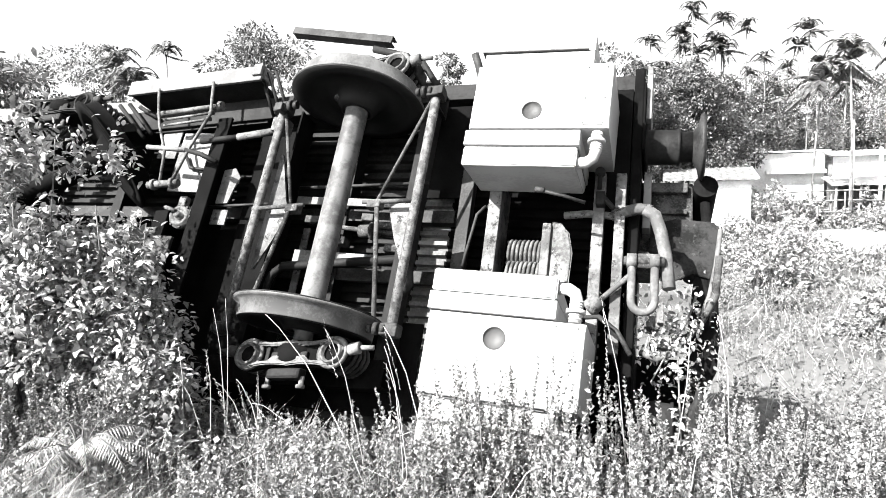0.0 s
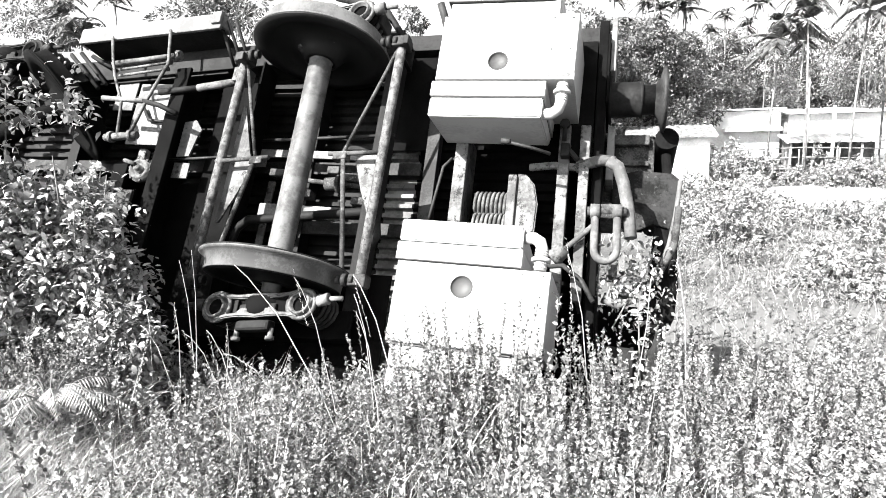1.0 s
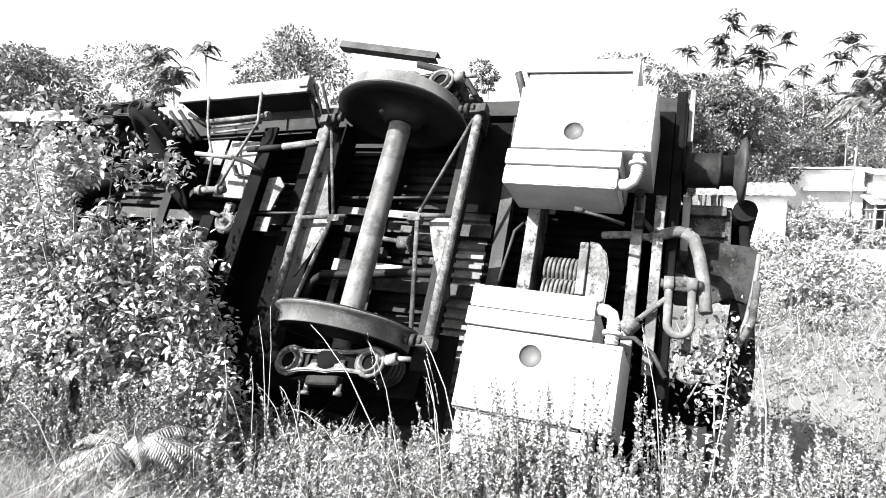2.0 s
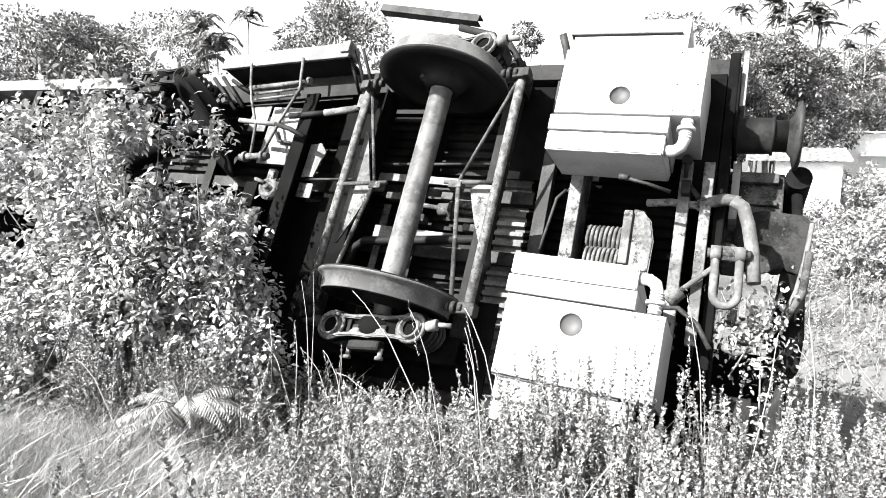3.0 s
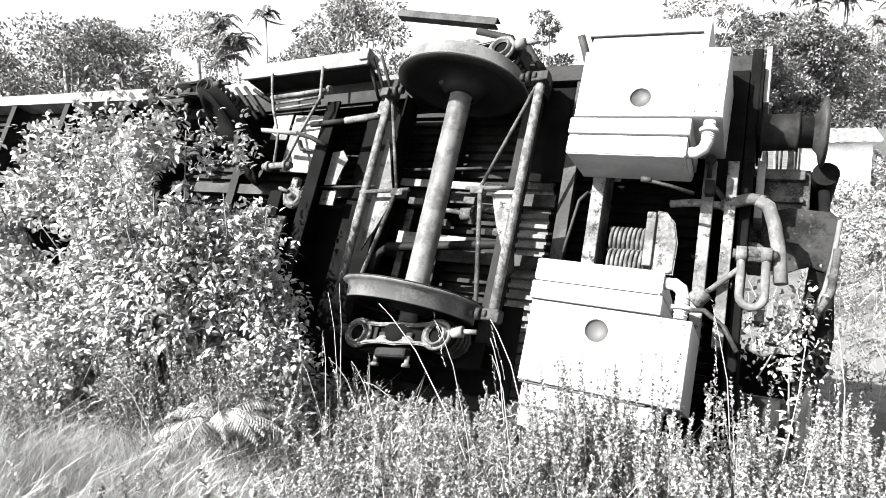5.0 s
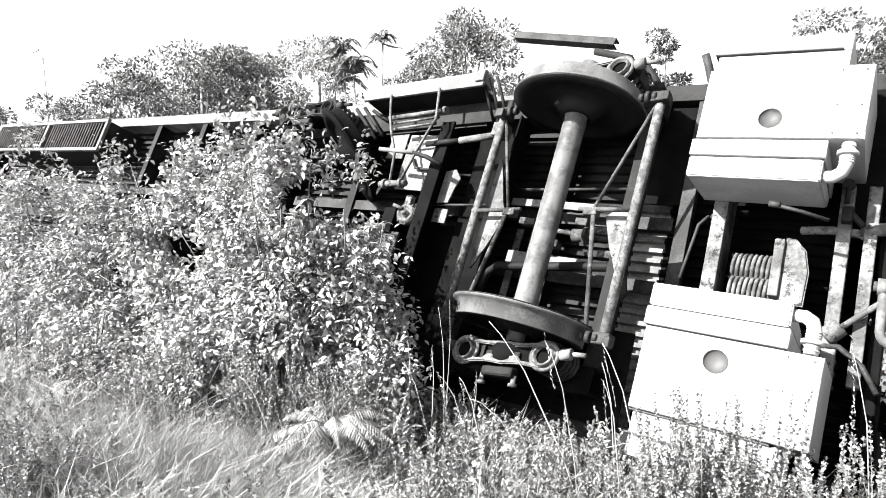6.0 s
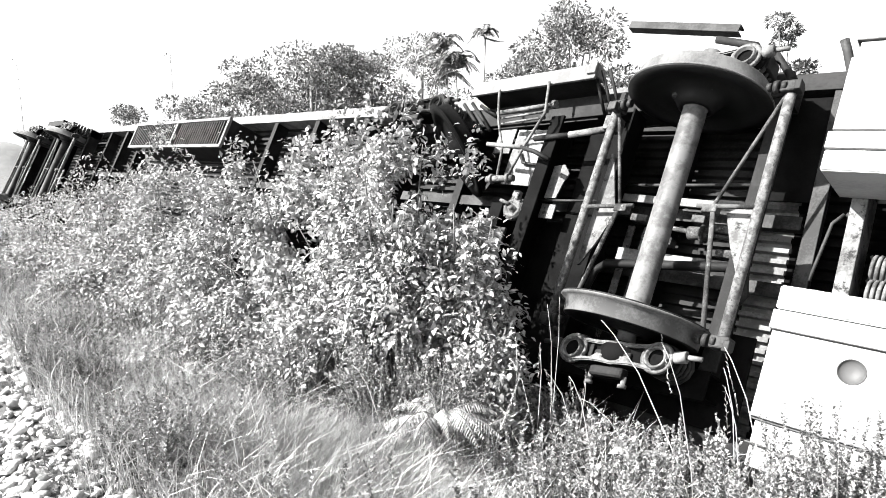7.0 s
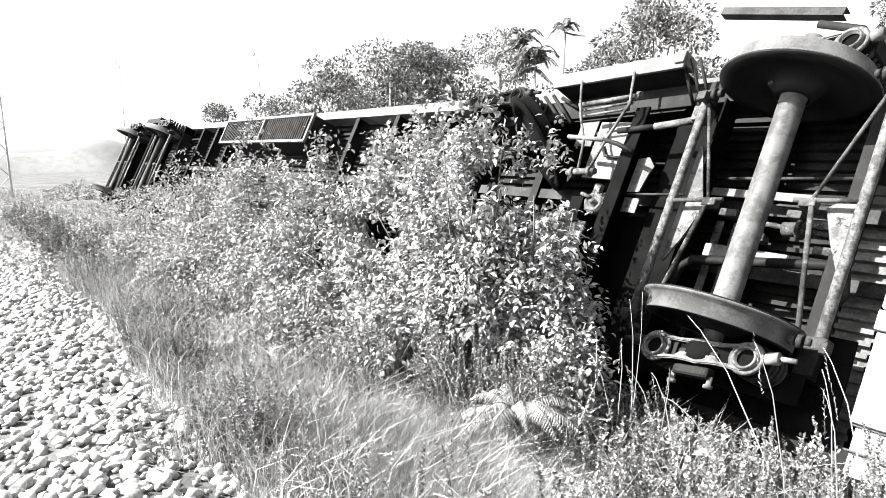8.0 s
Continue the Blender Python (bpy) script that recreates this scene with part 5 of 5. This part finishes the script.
# ---- far buildings, masts, hill ----
def sheet_roof(x0, x1, ya, yb, za, zb, step=0.0):
    """A sloping sheet with its thickness; step: the pitch of its corrugation."""
    bm = bmesh.new()
    n = int((x1 - x0) / step) if step else 1
    rows = []
    for k in range(n + 1):
        xa, r = x0 + (x1 - x0) * k / n, 0.05 * (k % 2)
        rows.append([bm.verts.new(p) for p in ((xa, ya, za + r), (xa, yb, zb + r), (xa, yb, zb + r - 0.08), (xa, ya, za + r - 0.08))])
    for p, q in zip(rows, rows[1:]):
        for i in range(4):
            bm.faces.new((p[i], p[(i + 1) % 4], q[(i + 1) % 4], q[i]))
    bm.faces.new(rows[0])
    bm.faces.new(rows[-1][::-1])
    bmesh.ops.recalc_face_normals(bm, faces=bm.faces)
    return bm


shed = thing("long_shed", "long low whitewashed shed across the field", "shed", (14, 48, -1.8), Matrix.Identity(4))
part("wall", made(box, 5.0, 12.3, 48, 54, -2.1, 2.95), PLASTER, shed)
part("wall", made(box, 12.9, 40, 48.6, 54, -2.1, 2.6), PLASTER, shed)
part("window", made(box, 12.3, 12.9, 48.5, 54, -2.1, 2.7), BARK, shed, "dark shuttered bay between the two wings")
part("roof", sheet_roof(4.6, 12.6, 47.6, 54.4, 3.05, 3.3), ROOFING, shed, "pale sheet roof")
part("roof", sheet_roof(12.6, 40.4, 48.1, 54.4, 2.7, 3.2), ROOFING, shed, "pale sheet roof")
part("ledge", made(box, 8.5, 12.3, 47.2, 48, 1.5, 1.75), PLASTER, shed)
hut = thing("small_shed", "small white shed under a grey corrugated roof", "shed", (5, 37, -1.8), Matrix.Identity(4))
part("wall", made(box, 3.2, 6.4, 36, 39, -2.1, 1.2), PLASTER, hut)
part("roof", sheet_roof(1.7, 6.8, 35.5, 39.5, 1.28, 1.95, 0.2), BARK, hut, "grey corrugated sheet roof")
part("post", made(sweep, [(1.9, 35.9, -2.0), (1.9, 35.9, 1.25)], 0.06, 6), BARK, hut)
lean = thing("lean_to", "open dark timber lean-to behind a pole fence", "shed", (13, 45, -1.8), Matrix.Identity(4))
part("back_wall", made(box, 12.3, 18, 46.8, 47.0, -2.1, 1.05), BARK, lean)
part("side_wall", made(box, 12.3, 12.5, 44.6, 46.8, -2.1, 0.7), BARK, lean)
part("roof", sheet_roof(12.0, 18.4, 44.0, 47.2, 0.7, 1.2, 0.25), ROOFING, lean, "pale corrugated sheet roof")
for i in range(5):
    part("post", made(sweep, [(12.3 + i * 1.4, 44.3, -2.1), (12.3 + i * 1.4, 44.3, 0.68)], 0.07, 6), ROOFING, lean)
for x, y, top, r in ((12.6, 42, 4.6, 0.12), (14.4, 43, 3.0, 0.12), (10.6, 43, 0.5, 0.09)):
    z = height(x, y)
    pp = thing("post", "pale upright post at the edge of the field", "post", (x, y, z), Matrix.Identity(4), "pale posts")
    part("shaft", made(sweep, [(x, y, z - 0.2), (x + 0.05, y, (z + top) / 2), (x, y, top)], r, 8, 0.85), PLASTER, pp)
# trodden bare ground before the fence
bx, by = np.meshgrid(np.linspace(6.3, 16.7, 40), np.linspace(23.6, 38.4, 40))
inside = lambda p, q: math.hypot((p - 11.5) / 5, (q - 31) / 7) + 0.12 * noise.noise((p * 0.5, q * 0.5, 1.0)) < 1
bv = [(p, q, height(p, q) + 0.06) for p, q in zip(bx.ravel(), by.ravel())]
bf = [(j * 40 + i, j * 40 + i + 1, (j + 1) * 40 + i + 1, (j + 1) * 40 + i) for j in range(39) for i in range(39) if inside(bx[j, i], by[j, i])]
sheet("bare_ground", bv, bf, EARTH, "pale trodden bare earth at the field's edge", "ground", "structure", True)


def pole(label, az, dist, top, r=0.09):
    x, y = 2.2 + dist * math.sin(radians(az)), -4.2 + dist * math.cos(radians(az))
    z = height(x, y)
    h = 1.6 + dist * math.tan(radians(top)) - z
    p = thing("mast", label, "mast", (x, y, z), Matrix.Identity(4))
    bm = bmesh.new()
    sweep(bm, [(x, y, z - 0.3), (x, y, z + h)], r, 8, 0.6)
    part("pole", bm, ROOFING, p)
    part("crossarm", made(box, x - 0.5, x + 0.5, y - 0.5, y - 0.4, z + h - 0.15, z + h, 0.01), ROOFING, p)
    return p


pole("thin pale mast with a crossarm on the skyline", -67.9, 55, 8.9)
pole("thin pale mast far along the line", -78.3, 80, 7.9, 0.07)
lat = thing("lattice_mast", "pale steel lattice mast beside the line", "mast", (-35, -2.0, 0), Matrix.Identity(4))
LZ = height(-35, -2.0)
for dy in (-0.3, 0.3):
    part("leg", made(sweep, [(-35, -2.0 + dy, LZ - 0.2), (-35, -2.0 + dy * 0.6, 5.2)], 0.05, 6), ROOFING, lat)
for i in range(9):
    z0 = LZ + 0.2 + i * 0.6
    s = 1 if i % 2 else -1
    part("lacing", made(sweep, [(-35, -2.0 - 0.25 * s, z0), (-35, -2.0 + 0.25 * s, z0 + 0.6)], 0.025, 5), ROOFING, lat)
fence = thing("pole_fence", "rough pole fence at the edge of the field", "fence", (13, 41.5, -1.8), Matrix.Identity(4))
for i in range(12):
    fx, fy = 8.6 + i * 0.72, 41.5 + 0.25 * math.sin(i * 2.1)
    hz = height(fx, fy)
    part("post", made(sweep, [(fx, fy, hz - 0.2), (fx + 0.06 * math.sin(i * 3.3), fy, hz + 1.7 + 0.5 * math.sin(i * 1.7))], 0.05, 6), BARK, fence)
for zr in (0.8, 1.5, 2.1):
    part("rail", made(sweep, [(8.3, 41.5, -1.8 + zr), (12.5, 41.6, -1.7 + zr), (16.8, 41.4, -1.85 + zr)], 0.05, 6), BARK, fence)
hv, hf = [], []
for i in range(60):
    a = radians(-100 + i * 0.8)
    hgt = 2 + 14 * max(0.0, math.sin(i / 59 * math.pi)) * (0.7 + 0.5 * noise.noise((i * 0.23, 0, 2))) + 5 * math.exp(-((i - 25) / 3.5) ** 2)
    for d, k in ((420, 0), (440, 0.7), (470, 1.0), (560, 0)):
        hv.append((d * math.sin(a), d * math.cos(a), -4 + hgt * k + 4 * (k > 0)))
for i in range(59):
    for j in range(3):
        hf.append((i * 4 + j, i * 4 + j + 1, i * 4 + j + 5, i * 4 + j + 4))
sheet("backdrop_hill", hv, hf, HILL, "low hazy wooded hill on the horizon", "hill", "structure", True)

# ---- ballast ----
def stone_mesh(seed):
    rr = random.Random(seed)
    bm = bmesh.new()
    bmesh.ops.create_icosphere(bm, subdivisions=1, radius=1.0)
    for v in bm.verts:
        v.co = Vector((v.co.x * rr.uniform(0.65, 1.3), v.co.y * rr.uniform(0.6, 1.1), v.co.z * rr.uniform(0.35, 0.8)))
    # broken faces: flatten the lump against a few planes
    for _ in range(5):
        d = Vector((rr.gauss(0, 1), rr.gauss(0, 1), rr.gauss(0, 1))).normalized()
        for v in bm.verts:
            over = v.co.dot(d) - 0.5
            if over > 0:
                v.co -= d * over
    me = bpy.data.meshes.new("stone")
    bm.to_mesh(me)
    bm.free()
    me.materials.append(STONE)
    return me


STONES = [stone_mesh(i) for i in range(14)]
proto = [(np.array([v.co[:] for v in m.vertices]), np.array([p.vertices[:] for p in m.polygons])) for m in STONES]
ballast = tagged(new("ballast"), "bed of pale broken ballast stones beside the track", "ballast", "", "structure")


def stone_pose(rr, x, y):
    s = 0.025 + 0.042 * rr.random() ** 1.6
    return Matrix.LocRotScale((x, y, height(x, y) + s * rr.uniform(0.1, 0.6)), Euler((rr.uniform(-0.6, 0.6), rr.uniform(-0.6, 0.6), rr.uniform(0, 6.3))), (s, s, s))


rr = random.Random(3)
near, V, F, k = 0, [], [], 0
for i in range(17000):
    x = 4.5 - 19.5 * rr.random()
    y = edge(x) + 0.25 - 2.3 * rr.random() ** 1.15
    if y > edge(x) and rr.random() < 0.45:
        continue
    m = stone_pose(rr, x, y)
    if near < 300 and -4.2 < x < -1.0 and y > -4.3 and rr.random() < 0.3:
        ob = new("stone", STONES[i % 14])
        ob.matrix_world = m
        ob.parent = ballast
        near += 1
        continue
    pv, pf = proto[i % 14]
    mm = np.array(m)
    V.append(pv @ mm[:3, :3].T + mm[:3, 3])
    F.append(pf + k)
    k += len(pv)
tagged(tri_object("stones", np.concatenate(V), np.concatenate(F), STONE, ballast), "", "", "", "stuff")
